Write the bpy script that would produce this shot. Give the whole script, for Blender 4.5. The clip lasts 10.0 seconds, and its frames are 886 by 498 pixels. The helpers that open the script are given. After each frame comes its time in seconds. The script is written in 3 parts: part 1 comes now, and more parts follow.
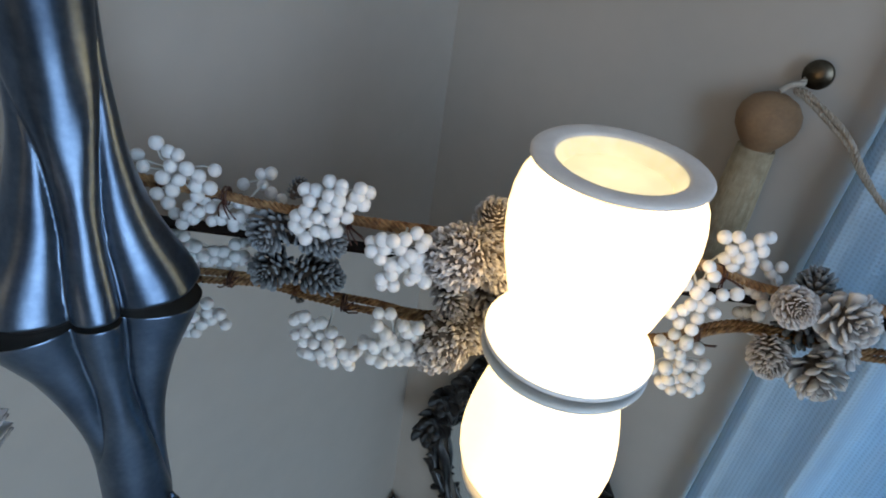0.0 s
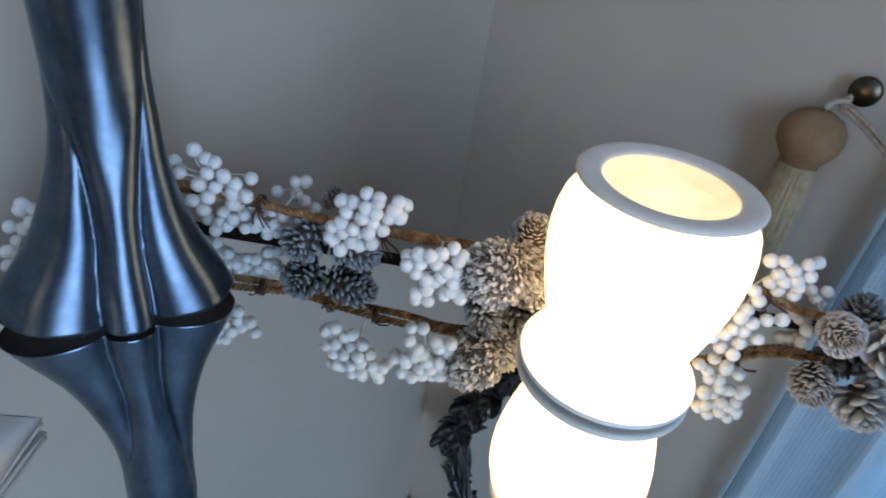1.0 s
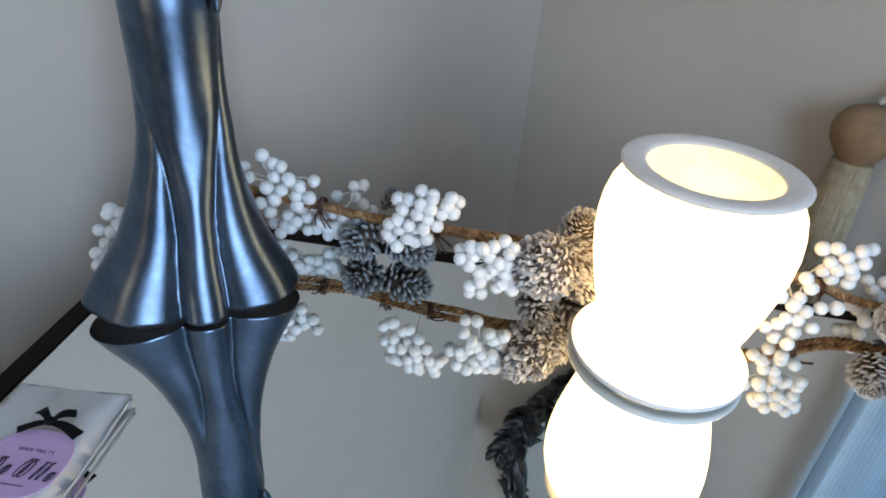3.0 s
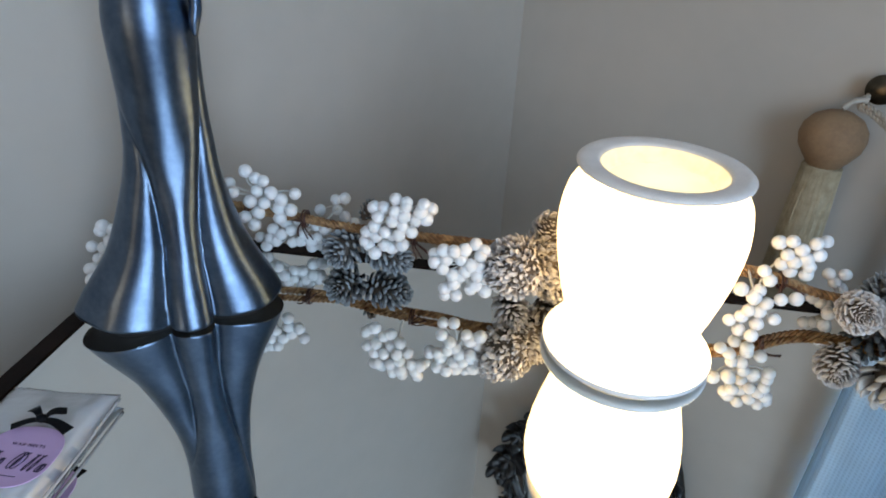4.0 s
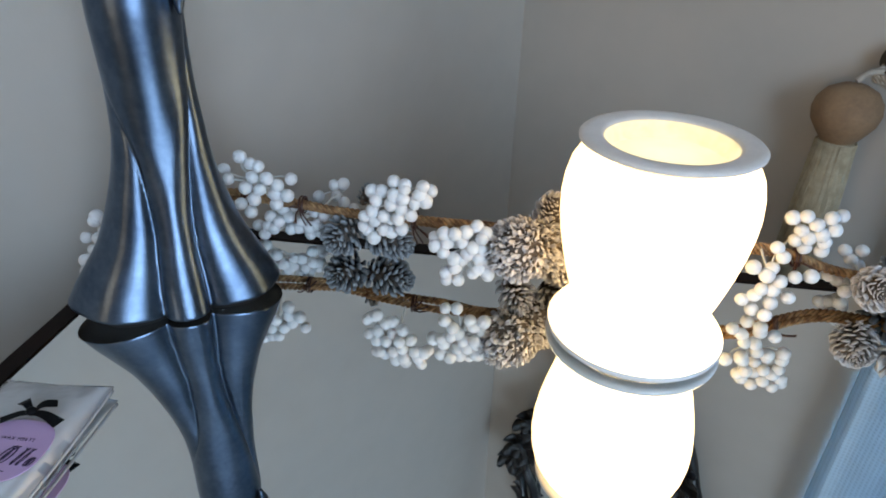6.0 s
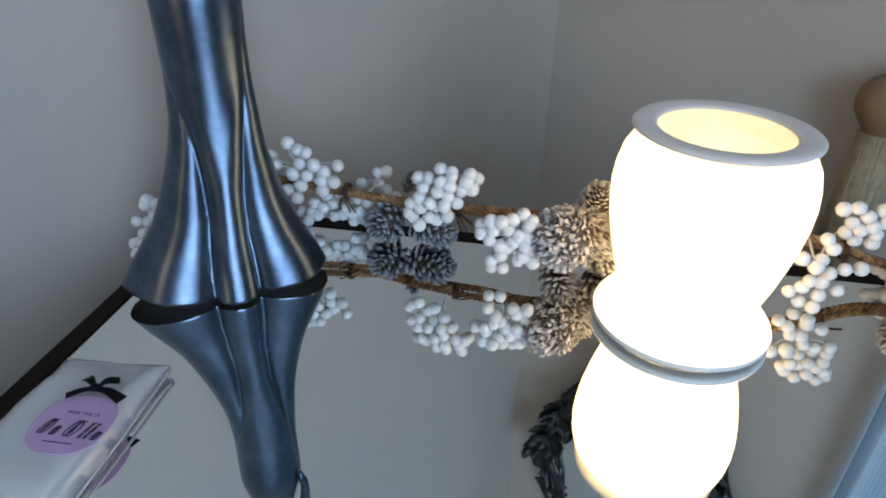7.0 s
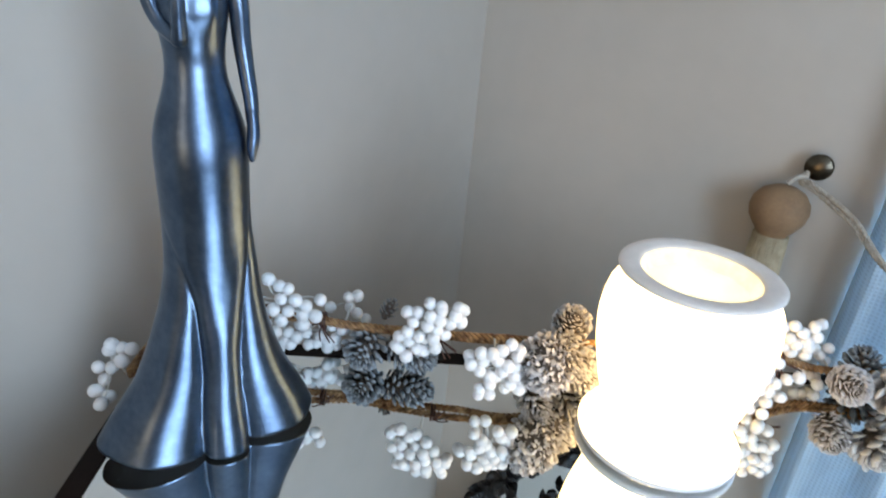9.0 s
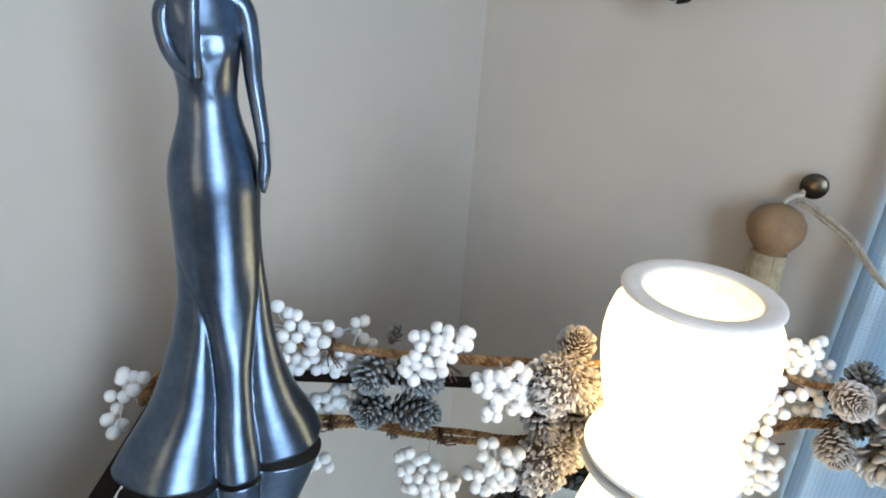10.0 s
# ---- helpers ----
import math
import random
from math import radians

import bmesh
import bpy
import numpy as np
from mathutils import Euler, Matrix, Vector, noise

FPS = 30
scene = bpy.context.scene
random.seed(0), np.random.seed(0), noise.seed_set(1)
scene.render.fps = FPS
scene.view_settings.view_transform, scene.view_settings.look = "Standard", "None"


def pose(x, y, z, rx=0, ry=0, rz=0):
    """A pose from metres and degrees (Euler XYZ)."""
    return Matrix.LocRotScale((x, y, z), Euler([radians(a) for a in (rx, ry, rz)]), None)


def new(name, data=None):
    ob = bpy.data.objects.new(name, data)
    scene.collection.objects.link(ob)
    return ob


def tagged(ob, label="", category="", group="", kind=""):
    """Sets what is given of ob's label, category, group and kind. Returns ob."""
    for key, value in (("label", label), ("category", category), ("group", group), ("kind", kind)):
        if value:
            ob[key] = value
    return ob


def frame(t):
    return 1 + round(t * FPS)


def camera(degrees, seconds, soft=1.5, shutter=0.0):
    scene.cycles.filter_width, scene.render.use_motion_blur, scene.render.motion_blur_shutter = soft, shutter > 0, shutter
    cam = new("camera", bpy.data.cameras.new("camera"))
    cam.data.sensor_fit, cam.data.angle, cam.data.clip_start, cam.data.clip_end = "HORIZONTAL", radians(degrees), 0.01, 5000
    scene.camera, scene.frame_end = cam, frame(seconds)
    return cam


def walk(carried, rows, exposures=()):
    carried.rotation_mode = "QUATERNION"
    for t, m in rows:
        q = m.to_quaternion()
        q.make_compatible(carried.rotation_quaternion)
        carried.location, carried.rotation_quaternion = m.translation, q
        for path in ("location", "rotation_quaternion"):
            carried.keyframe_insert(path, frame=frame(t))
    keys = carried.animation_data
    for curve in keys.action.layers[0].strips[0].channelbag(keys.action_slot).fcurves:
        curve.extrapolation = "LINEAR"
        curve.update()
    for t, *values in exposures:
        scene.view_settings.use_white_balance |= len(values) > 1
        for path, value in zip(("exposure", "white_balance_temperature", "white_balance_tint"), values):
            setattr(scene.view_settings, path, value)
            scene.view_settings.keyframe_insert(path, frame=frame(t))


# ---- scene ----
cam = camera(68.9, 10.0, soft=1.85, shutter=0.5)
# t, x, y, z, then the turns about x, y and z
PATH_ROWS = [
    (0.0, 0.0077, 0.0263, 0.2674, 56.97, -7.34, 2.42),
    (0.5, -0.0023, 0.0326, 0.2688, 56.81, -8.51, 3.35),
    (1.0, -0.0050, 0.0372, 0.2688, 56.79, -7.82, 4.69),
    (1.5, -0.0182, 0.0401, 0.2722, 57.18, -8.21, 7.86),
    (2.0, -0.0100, 0.0385, 0.2716, 57.95, -6.62, 6.77),
    (2.5, -0.0090, 0.0277, 0.2641, 57.72, -5.47, 7.81),
    (4.0, 0.0225, -0.0129, 0.2615, 61.05, -2.88, 7.63),
    (4.5, 0.0287, -0.0097, 0.2573, 60.60, -1.69, 7.81),
    (5.0, 0.0286, -0.0048, 0.2510, 60.18, -1.42, 8.06),
    (6.5, 0.0276, -0.0036, 0.2499, 60.36, -1.42, 7.79),
    (7.0, 0.0101, -0.0109, 0.2481, 59.65, -1.30, 9.57),
    (7.5, -0.0089, -0.0091, 0.2629, 60.05, -0.05, 3.20),
    (8.0, -0.0354, -0.0092, 0.2824, 62.44, -2.77, -1.36),
    (8.5, -0.0596, -0.0044, 0.2822, 62.23, -4.75, -2.12),
    (9.0, -0.0729, -0.0012, 0.2983, 64.86, -4.81, -1.34),
    (9.5, -0.0788, -0.0072, 0.3029, 65.89, -4.55, -0.44),
    (10.0, -0.0778, -0.0091, 0.3031, 66.93, -3.93, -1.82),
]
# seconds, stops, kelvin, tint
EXPOSURES = [(0.0, -0.63, 7430, 14), (1.0, -0.55, 7030, 14), (1.5, -0.38, 6930, 13), (2.0, -0.15, 7180, 14), (2.5, -0.10, 7580, 14), (4.5, -0.28, 7630, 14), (6.5, -0.33, 7580, 14), (7.0, -0.44, 7430, 14),
             (8.0, -0.36, 7430, 14), (8.5, -0.26, 7530, 14), (9.0, 0.20, 7780, 14), (9.5, 0.34, 8030, 14), (10.0, 0.40, 8180, 14)]
walk(cam, [(t, pose(x, y, z, rx, ry, rz)) for t, x, y, z, rx, ry, rz in PATH_ROWS], EXPOSURES)

# ---- light ----
ROOM = pose(0.015, 0.93, 0, 0, 0, -34)   # the room's corner: x along the window wall, y out of it
FLOOR_Z, CEIL_Z = -0.78, 1.62
ROOM_X, ROOM_Y = 2.1, -3.2

world = bpy.data.worlds.new("world")
scene.world = world
world.use_nodes = True
wn = world.node_tree.nodes
sky = wn.new("ShaderNodeTexSky")
sky.sky_type, sky.sun_disc = "NISHITA", False
sky.sun_elevation, sky.sun_rotation = radians(28), radians(200)
world.node_tree.links.new(sky.outputs[0], wn["Background"].inputs[0])
wn["Background"].inputs[1].default_value = 0.1


def area_lamp(name, m, sx, sy, power, colour):
    data = bpy.data.lights.new(name, "AREA")
    data.shape, data.size, data.size_y, data.energy, data.color = "RECTANGLE", sx, sy, power, colour
    ob = new(name, data)
    ob.matrix_world = m
    return tagged(ob, "daylight that falls in through a window opening", "daylight", kind="structure")


# daylight in the window openings: behind the curtain, in the wall beside it, and far behind
area_lamp("curtained_daylight", ROOM @ pose(1.055, 0.05, 0.50, -90, 0, 0), 0.96, 1.30, 58.0, (0.20, 0.55, 1.0))
area_lamp("window_daylight", ROOM @ pose(ROOM_X + 0.02, -1.55, 0.66, 0, 90, 0), 1.35, 0.96, 57.0, (0.41, 0.645, 0.97))
area_lamp("back_daylight", ROOM @ pose(0.95, ROOM_Y - 0.07, 0.55, 90, 0, 0), 0.70, 1.5, 3.6, (0.95, 0.81, 0.74))


# ---- materials ----
def mat(name, base, rough=0.5, metal=0.0, base2=None, scale=40.0, bump=0.0, bump_scale=200.0, **more):
    """A procedural surface: two tones mixed by noise at two scales, with fine relief."""
    m = bpy.data.materials.new(name)
    m.use_nodes = True
    nt = m.node_tree
    b = nt.nodes["Principled BSDF"]
    b.inputs["Roughness"].default_value, b.inputs["Metallic"].default_value = rough, metal
    co = nt.nodes.new("ShaderNodeTexCoord")
    if base2 is None:
        base2 = tuple(c * 0.88 for c in base)
    n1, n2 = nt.nodes.new("ShaderNodeTexNoise"), nt.nodes.new("ShaderNodeTexNoise")
    n1.inputs["Scale"].default_value, n2.inputs["Scale"].default_value = scale, scale * 9
    n1.inputs["Detail"].default_value = 6
    add = nt.nodes.new("ShaderNodeMath")
    add.operation = "MULTIPLY_ADD"
    add.inputs[1].default_value = 0.35
    for n in (n1, n2):
        nt.links.new(co.outputs["Object"], n.inputs["Vector"])
    nt.links.new(n2.outputs["Fac"], add.inputs[0])
    nt.links.new(n1.outputs["Fac"], add.inputs[2])
    ramp = nt.nodes.new("ShaderNodeValToRGB")
    ramp.color_ramp.elements[0].position, ramp.color_ramp.elements[1].position = 0.5, 0.85
    ramp.color_ramp.elements[0].color, ramp.color_ramp.elements[1].color = (*base, 1), (*base2, 1)
    nt.links.new(add.outputs[0], ramp.inputs[0])
    nt.links.new(ramp.outputs[0], b.inputs["Base Color"])
    if bump:
        n3, bp = nt.nodes.new("ShaderNodeTexNoise"), nt.nodes.new("ShaderNodeBump")
        n3.inputs["Scale"].default_value, n3.inputs["Detail"].default_value = bump_scale, 5
        bp.inputs["Strength"].default_value, bp.inputs["Distance"].default_value = bump, 0.001
        nt.links.new(co.outputs["Object"], n3.inputs["Vector"])
        nt.links.new(n3.outputs["Fac"], bp.inputs["Height"])
        nt.links.new(bp.outputs[0], b.inputs["Normal"])
    for key, value in more.items():
        b.inputs[key.replace("_", " ")].default_value = value
    return m


def vary(m, low, high):
    """Lets each object of the material take its own brightness."""
    nt = m.node_tree
    b = nt.nodes["Principled BSDF"]
    src = b.inputs["Base Color"].links[0].from_socket
    info, rng, mul = nt.nodes.new("ShaderNodeObjectInfo"), nt.nodes.new("ShaderNodeMapRange"), nt.nodes.new("ShaderNodeVectorMath")
    mul.operation = "SCALE"
    rng.inputs["To Min"].default_value, rng.inputs["To Max"].default_value = low, high
    nt.links.new(info.outputs["Random"], rng.inputs["Value"])
    nt.links.new(src, mul.inputs[0])
    nt.links.new(rng.outputs[0], mul.inputs["Scale"])
    nt.links.new(mul.outputs[0], b.inputs["Base Color"])
    return m


def frosted_tip(m, tone):
    """Paints the outer end of each scale with frost; a scale runs from 0 to 1 along x."""
    nt = m.node_tree
    b = nt.nodes["Principled BSDF"]
    src = b.inputs["Base Color"].links[0].from_socket
    co, sep, ramp, mx = nt.nodes.new("ShaderNodeTexCoord"), nt.nodes.new("ShaderNodeSeparateXYZ"), nt.nodes.new("ShaderNodeMapRange"), nt.nodes.new("ShaderNodeMix")
    mx.data_type = "RGBA"
    ramp.inputs["From Min"].default_value, ramp.inputs["From Max"].default_value = 0.45, 1.02
    ramp.inputs["To Max"].default_value = 0.75
    mx.inputs["B"].default_value = (*tone, 1)
    nt.links.new(co.outputs["Object"], sep.inputs[0])
    nt.links.new(sep.outputs[0], ramp.inputs["Value"])
    nt.links.new(ramp.outputs[0], mx.inputs["Factor"])
    nt.links.new(src, mx.inputs["A"])
    nt.links.new(mx.outputs["Result"], b.inputs["Base Color"])
    return m


def glow(name, colour, strength, base=(0.8, 0.8, 0.8)):
    m = bpy.data.materials.new(name)
    m.use_nodes = True
    b = m.node_tree.nodes["Principled BSDF"]
    b.inputs["Base Color"].default_value = (*base, 1)
    b.inputs["Roughness"].default_value = 0.35
    b.inputs["Emission Color"].default_value, b.inputs["Emission Strength"].default_value = (*colour, 1), strength
    return m


M_WALL = mat("grey_wall_paint", (0.48, 0.43, 0.375), 0.7, base2=(0.44, 0.395, 0.345), scale=3, bump=0.12, bump_scale=160)
M_CEIL = mat("ceiling_paint", (0.75, 0.75, 0.74), 0.85, scale=4)
M_CARPET = mat("grey_carpet", (0.25, 0.23, 0.21), 0.95, base2=(0.19, 0.175, 0.16), scale=60, bump=0.8, bump_scale=500)
M_DARKWOOD = mat("dark_stained_wood", (0.006, 0.0035, 0.003), 0.5, base2=(0.014, 0.007, 0.005), scale=30, bump=0.1, bump_scale=90, Specular_IOR_Level=0.08)
M_MIRROR = mat("mirror_glass", (0.87, 0.89, 0.88), 0.012, 1.0, base2=(0.86, 0.88, 0.87), scale=6)
M_FELT = mat("black_felt", (0.006, 0.006, 0.006), 0.9, scale=100)
M_PEWTER = mat("brushed_pewter", (0.125, 0.170, 0.232), 0.29, 1.0, base2=(0.072, 0.102, 0.148), scale=28, bump=0.06, bump_scale=900)
M_BERRY = vary(mat("frosted_white_berry", (0.82, 0.81, 0.80), 0.55, base2=(0.72, 0.71, 0.71), scale=180, bump=0.25, bump_scale=1500, Subsurface_Weight=0.15), 0.9, 1.02)
M_BERRY.node_tree.nodes["Principled BSDF"].inputs["Subsurface Radius"].default_value = (0.004, 0.003, 0.003)
M_STEM = mat("white_stem", (0.6, 0.58, 0.54), 0.6, scale=200)
M_ROPE = mat("jute_rope", (0.47, 0.27, 0.125), 0.85, base2=(0.14, 0.055, 0.022), scale=160, bump=0.6, bump_scale=900)
M_WIRE = mat("brown_binding_wire", (0.07, 0.022, 0.012), 0.45, scale=200)
M_CONE_CORE = mat("cone_core", (0.08, 0.062, 0.05), 0.9, base2=(0.13, 0.105, 0.09), scale=120, bump=0.5, bump_scale=500)
M_CONE = vary(mat("frosted_cone_scale", (0.43, 0.415, 0.41), 0.8, base2=(0.25, 0.225, 0.21), scale=3, bump=0.6, bump_scale=14), 1.15, 1.85)
frosted_tip(M_CONE, (0.70, 0.67, 0.67))
M_CONE_TAN = vary(mat("tan_cone_scale", (0.47, 0.45, 0.435), 0.75, base2=(0.30, 0.28, 0.27), scale=3, bump=0.6, bump_scale=14), 0.8, 1.2)
M_CONE_GREY = vary(mat("grey_cone_scale", (0.17, 0.185, 0.20), 0.8, base2=(0.05, 0.052, 0.055), scale=3, bump=0.6, bump_scale=14), 0.45, 1.15)
frosted_tip(M_CONE_GREY, (0.34, 0.38, 0.41))
frosted_tip(M_CONE_TAN, (0.62, 0.60, 0.58))
# warm light from below is put into the rim as weak emission
M_RIM = mat("ceramic_rim_painted_glow", (0.74, 0.70, 0.66), 0.55, scale=60)
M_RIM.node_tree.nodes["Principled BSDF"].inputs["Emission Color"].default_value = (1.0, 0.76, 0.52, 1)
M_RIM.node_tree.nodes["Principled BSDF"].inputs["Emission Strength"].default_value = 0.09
M_FOOT = mat("unlit_white_ceramic", (0.74, 0.74, 0.74), 0.3, base2=(0.70, 0.70, 0.70), scale=60)
# near-black tone for the recess under the foot ring
M_UNDERSIDE = mat("dark_underside", (0.03, 0.03, 0.035), 0.8, scale=90)
M_BURNER = glow("lit_ceramic", (1.0, 0.75, 0.38), 3.8)
M_BASE = glow("lit_ceramic_base", (1.0, 0.80, 0.45), 3.6)
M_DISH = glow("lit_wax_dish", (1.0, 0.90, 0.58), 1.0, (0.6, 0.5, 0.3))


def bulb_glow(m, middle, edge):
    """Paints light from an unbuilt bulb as emission: brightest in the middle, blotched by the wax."""
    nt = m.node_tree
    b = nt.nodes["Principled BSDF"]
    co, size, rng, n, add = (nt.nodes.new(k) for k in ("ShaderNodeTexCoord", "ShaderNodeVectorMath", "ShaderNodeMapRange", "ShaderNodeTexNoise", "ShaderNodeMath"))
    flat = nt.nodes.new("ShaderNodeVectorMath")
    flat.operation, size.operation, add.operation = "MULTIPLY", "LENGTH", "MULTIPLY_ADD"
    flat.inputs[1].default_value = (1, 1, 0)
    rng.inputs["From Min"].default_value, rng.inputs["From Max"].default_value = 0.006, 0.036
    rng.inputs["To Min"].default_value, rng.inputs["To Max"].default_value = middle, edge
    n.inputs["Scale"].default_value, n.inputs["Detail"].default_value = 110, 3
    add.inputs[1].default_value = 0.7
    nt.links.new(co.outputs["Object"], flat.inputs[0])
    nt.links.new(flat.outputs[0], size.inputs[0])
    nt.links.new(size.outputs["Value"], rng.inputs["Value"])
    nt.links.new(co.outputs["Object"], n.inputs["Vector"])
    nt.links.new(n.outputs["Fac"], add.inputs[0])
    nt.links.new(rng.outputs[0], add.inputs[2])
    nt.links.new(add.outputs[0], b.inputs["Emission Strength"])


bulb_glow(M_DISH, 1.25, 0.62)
M_BLACK = mat("black_resin", (0.005, 0.005, 0.005), 0.3, base2=(0.010, 0.009, 0.009), scale=60, Specular_IOR_Level=0.5, bump=0.3, bump_scale=300)
M_BRASS = mat("aged_bronze", (0.11, 0.09, 0.065), 0.32, 1.0, base2=(0.07, 0.055, 0.04), scale=120)
M_BALL = mat("beige_wound_thread", (0.31, 0.185, 0.10), 0.8, base2=(0.21, 0.125, 0.07), scale=30, bump=0.4, bump_scale=600)
M_TASSEL = mat("cream_tassel_thread", (0.46, 0.38, 0.26), 0.75, base2=(0.31, 0.25, 0.16), scale=90, bump=0.5, bump_scale=500)
M_CORD = mat("cream_cord", (0.46, 0.41, 0.35), 0.7, base2=(0.32, 0.28, 0.23), scale=150, bump=0.4, bump_scale=900)
M_RIBBON = mat("black_satin_ribbon", (0.004, 0.004, 0.005), 0.6, scale=100, bump=0.1, bump_scale=700, Specular_IOR_Level=0.12)
M_LABEL = mat("lilac_card", (0.56, 0.36, 0.58), 0.6, base2=(0.53, 0.34, 0.55), scale=30)
M_INK = mat("dark_purple_ink", (0.04, 0.02, 0.06), 0.6, scale=80)
M_WAX = mat("pale_wax_bar", (0.62, 0.60, 0.58), 0.4, base2=(0.55, 0.53, 0.52), scale=40, Subsurface_Weight=0.2)


def fabric(name, base, weave, translucent):
    """A plain-woven cloth: crossing threads as relief, with light coming through."""
    m = mat(name, base, 0.85, base2=tuple(c * 0.93 for c in base), scale=25)
    nt = m.node_tree
    b = nt.nodes["Principled BSDF"]
    co, bp = nt.nodes.new("ShaderNodeTexCoord"), nt.nodes.new("ShaderNodeBump")
    waves = []
    for axis in ("X", "Z"):
        w = nt.nodes.new("ShaderNodeTexWave")
        w.wave_type, w.bands_direction = "BANDS", axis
        w.inputs["Scale"].default_value, w.inputs["Distortion"].default_value = weave, 0.6
        nt.links.new(co.outputs["Object"], w.inputs["Vector"])
        waves.append(w)
    mx = nt.nodes.new("ShaderNodeMath")
    mx.operation = "MULTIPLY"
    nt.links.new(waves[0].outputs["Fac"], mx.inputs[0])
    nt.links.new(waves[1].outputs["Fac"], mx.inputs[1])
    bp.inputs["Strength"].default_value, bp.inputs["Distance"].default_value = 0.4, 0.0012
    nt.links.new(mx.outputs[0], bp.inputs["Height"])
    nt.links.new(bp.outputs[0], b.inputs["Normal"])
    src = b.inputs["Base Color"].links[0].from_socket
    dark = nt.nodes.new("ShaderNodeMix")
    dark.data_type = "RGBA"
    dark.inputs["B"].default_value = (*[c * 0.72 for c in base], 1)
    nt.links.new(src, dark.inputs["A"])
    nt.links.new(mx.outputs[0], dark.inputs["Factor"])
    nt.links.new(dark.outputs["Result"], b.inputs["Base Color"])
    tr, mixer = nt.nodes.new("ShaderNodeBsdfTranslucent"), nt.nodes.new("ShaderNodeMixShader")
    tr.inputs["Color"].default_value = (*base, 1)
    mixer.inputs[0].default_value = translucent
    nt.links.new(b.outputs[0], mixer.inputs[1])
    nt.links.new(tr.outputs[0], mixer.inputs[2])
    nt.links.new(mixer.outputs[0], nt.nodes["Material Output"].inputs["Surface"])
    return m


def film_material(name):
    """Thin clear film: see-through, with gloss that grows at a slant."""
    m = bpy.data.materials.new(name)
    m.use_nodes = True
    nt = m.node_tree
    nt.nodes.remove(nt.nodes["Principled BSDF"])
    clear, gloss, mixer, fr = (nt.nodes.new(k) for k in ("ShaderNodeBsdfTransparent", "ShaderNodeBsdfGlossy", "ShaderNodeMixShader", "ShaderNodeFresnel"))
    clear.inputs[0].default_value = (0.95, 0.95, 0.96, 1)
    gloss.inputs["Roughness"].default_value = 0.12
    fr.inputs[0].default_value = 1.6
    n, bp, co = nt.nodes.new("ShaderNodeTexNoise"), nt.nodes.new("ShaderNodeBump"), nt.nodes.new("ShaderNodeTexCoord")
    n.inputs["Scale"].default_value = 90
    bp.inputs["Strength"].default_value, bp.inputs["Distance"].default_value = 0.5, 0.002
    nt.links.new(co.outputs["Object"], n.inputs["Vector"])
    nt.links.new(n.outputs["Fac"], bp.inputs["Height"])
    for s in (gloss, fr):
        nt.links.new(bp.outputs[0], s.inputs["Normal"])
    nt.links.new(fr.outputs[0], mixer.inputs[0])
    haze, veil = nt.nodes.new("ShaderNodeBsdfDiffuse"), nt.nodes.new("ShaderNodeMixShader")
    haze.inputs[0].default_value = (0.9, 0.9, 0.92, 1)
    veil.inputs[0].default_value = 0.42
    nt.links.new(clear.outputs[0], veil.inputs[1])
    nt.links.new(haze.outputs[0], veil.inputs[2])
    nt.links.new(veil.outputs[0], mixer.inputs[1])
    nt.links.new(gloss.outputs[0], mixer.inputs[2])
    nt.links.new(mixer.outputs[0], nt.nodes["Material Output"].inputs["Surface"])
    return m


M_CURTAIN = fabric("woven_curtain_cloth", (0.55, 0.68, 0.76), 68, 0.22)
M_FILM = film_material("clear_film")


# ---- mesh helpers ----
def part(name, bm, material, parent=None, label=""):
    """Links a bmesh as one mesh object under a thing or a part."""
    me = bpy.data.meshes.new(name)
    bm.to_mesh(me)
    bm.free()
    return place(name, me, material, parent, label)


def place(name, me, material, parent=None, label="", m=None):
    if material is not None and not me.materials:
        me.materials.append(material)
    ob = new(name, me)
    if parent is not None:
        ob.parent = parent
    if m is not None:
        ob.matrix_local = m
    if label:
        ob["label"] = label
    return ob


def smooth(bm):
    for f in bm.faces:
        f.smooth = True
    return bm


def box(x0, x1, y0, y1, z0, z1, bevel=0.0, bm=None):
    bm = bm or bmesh.new()
    m = Matrix.Translation(((x0 + x1) / 2, (y0 + y1) / 2, (z0 + z1) / 2)) @ Matrix.Diagonal((x1 - x0, y1 - y0, z1 - z0, 1))
    made = bmesh.ops.create_cube(bm, size=1, matrix=m)
    if bevel:
        edges = list({e for v in made["verts"] for e in v.link_edges})
        bmesh.ops.bevel(bm, geom=edges, offset=bevel, segments=2, affect="EDGES")
    return bm


def lathe(profile, n=96, bm=None):
    """Turns (radius, height) pairs about z; a radius of 0 closes the end."""
    bm = bm or bmesh.new()
    rings = []
    for r, z in profile:
        if r == 0:
            rings.append([bm.verts.new((0, 0, z))])
        else:
            rings.append([bm.verts.new((r * math.cos(2 * math.pi * i / n), r * math.sin(2 * math.pi * i / n), z)) for i in range(n)])
    for a, b in zip(rings, rings[1:]):
        for i in range(n):
            j = (i + 1) % n
            if len(a) == 1 and len(b) > 1:
                bm.faces.new((a[0], b[i], b[j]))
            elif len(b) == 1 and len(a) > 1:
                bm.faces.new((a[i], a[j], b[0]))
            elif len(a) > 1:
                bm.faces.new((a[i], a[j], b[j], b[i]))
    bmesh.ops.recalc_face_normals(bm, faces=bm.faces)
    return smooth(bm)


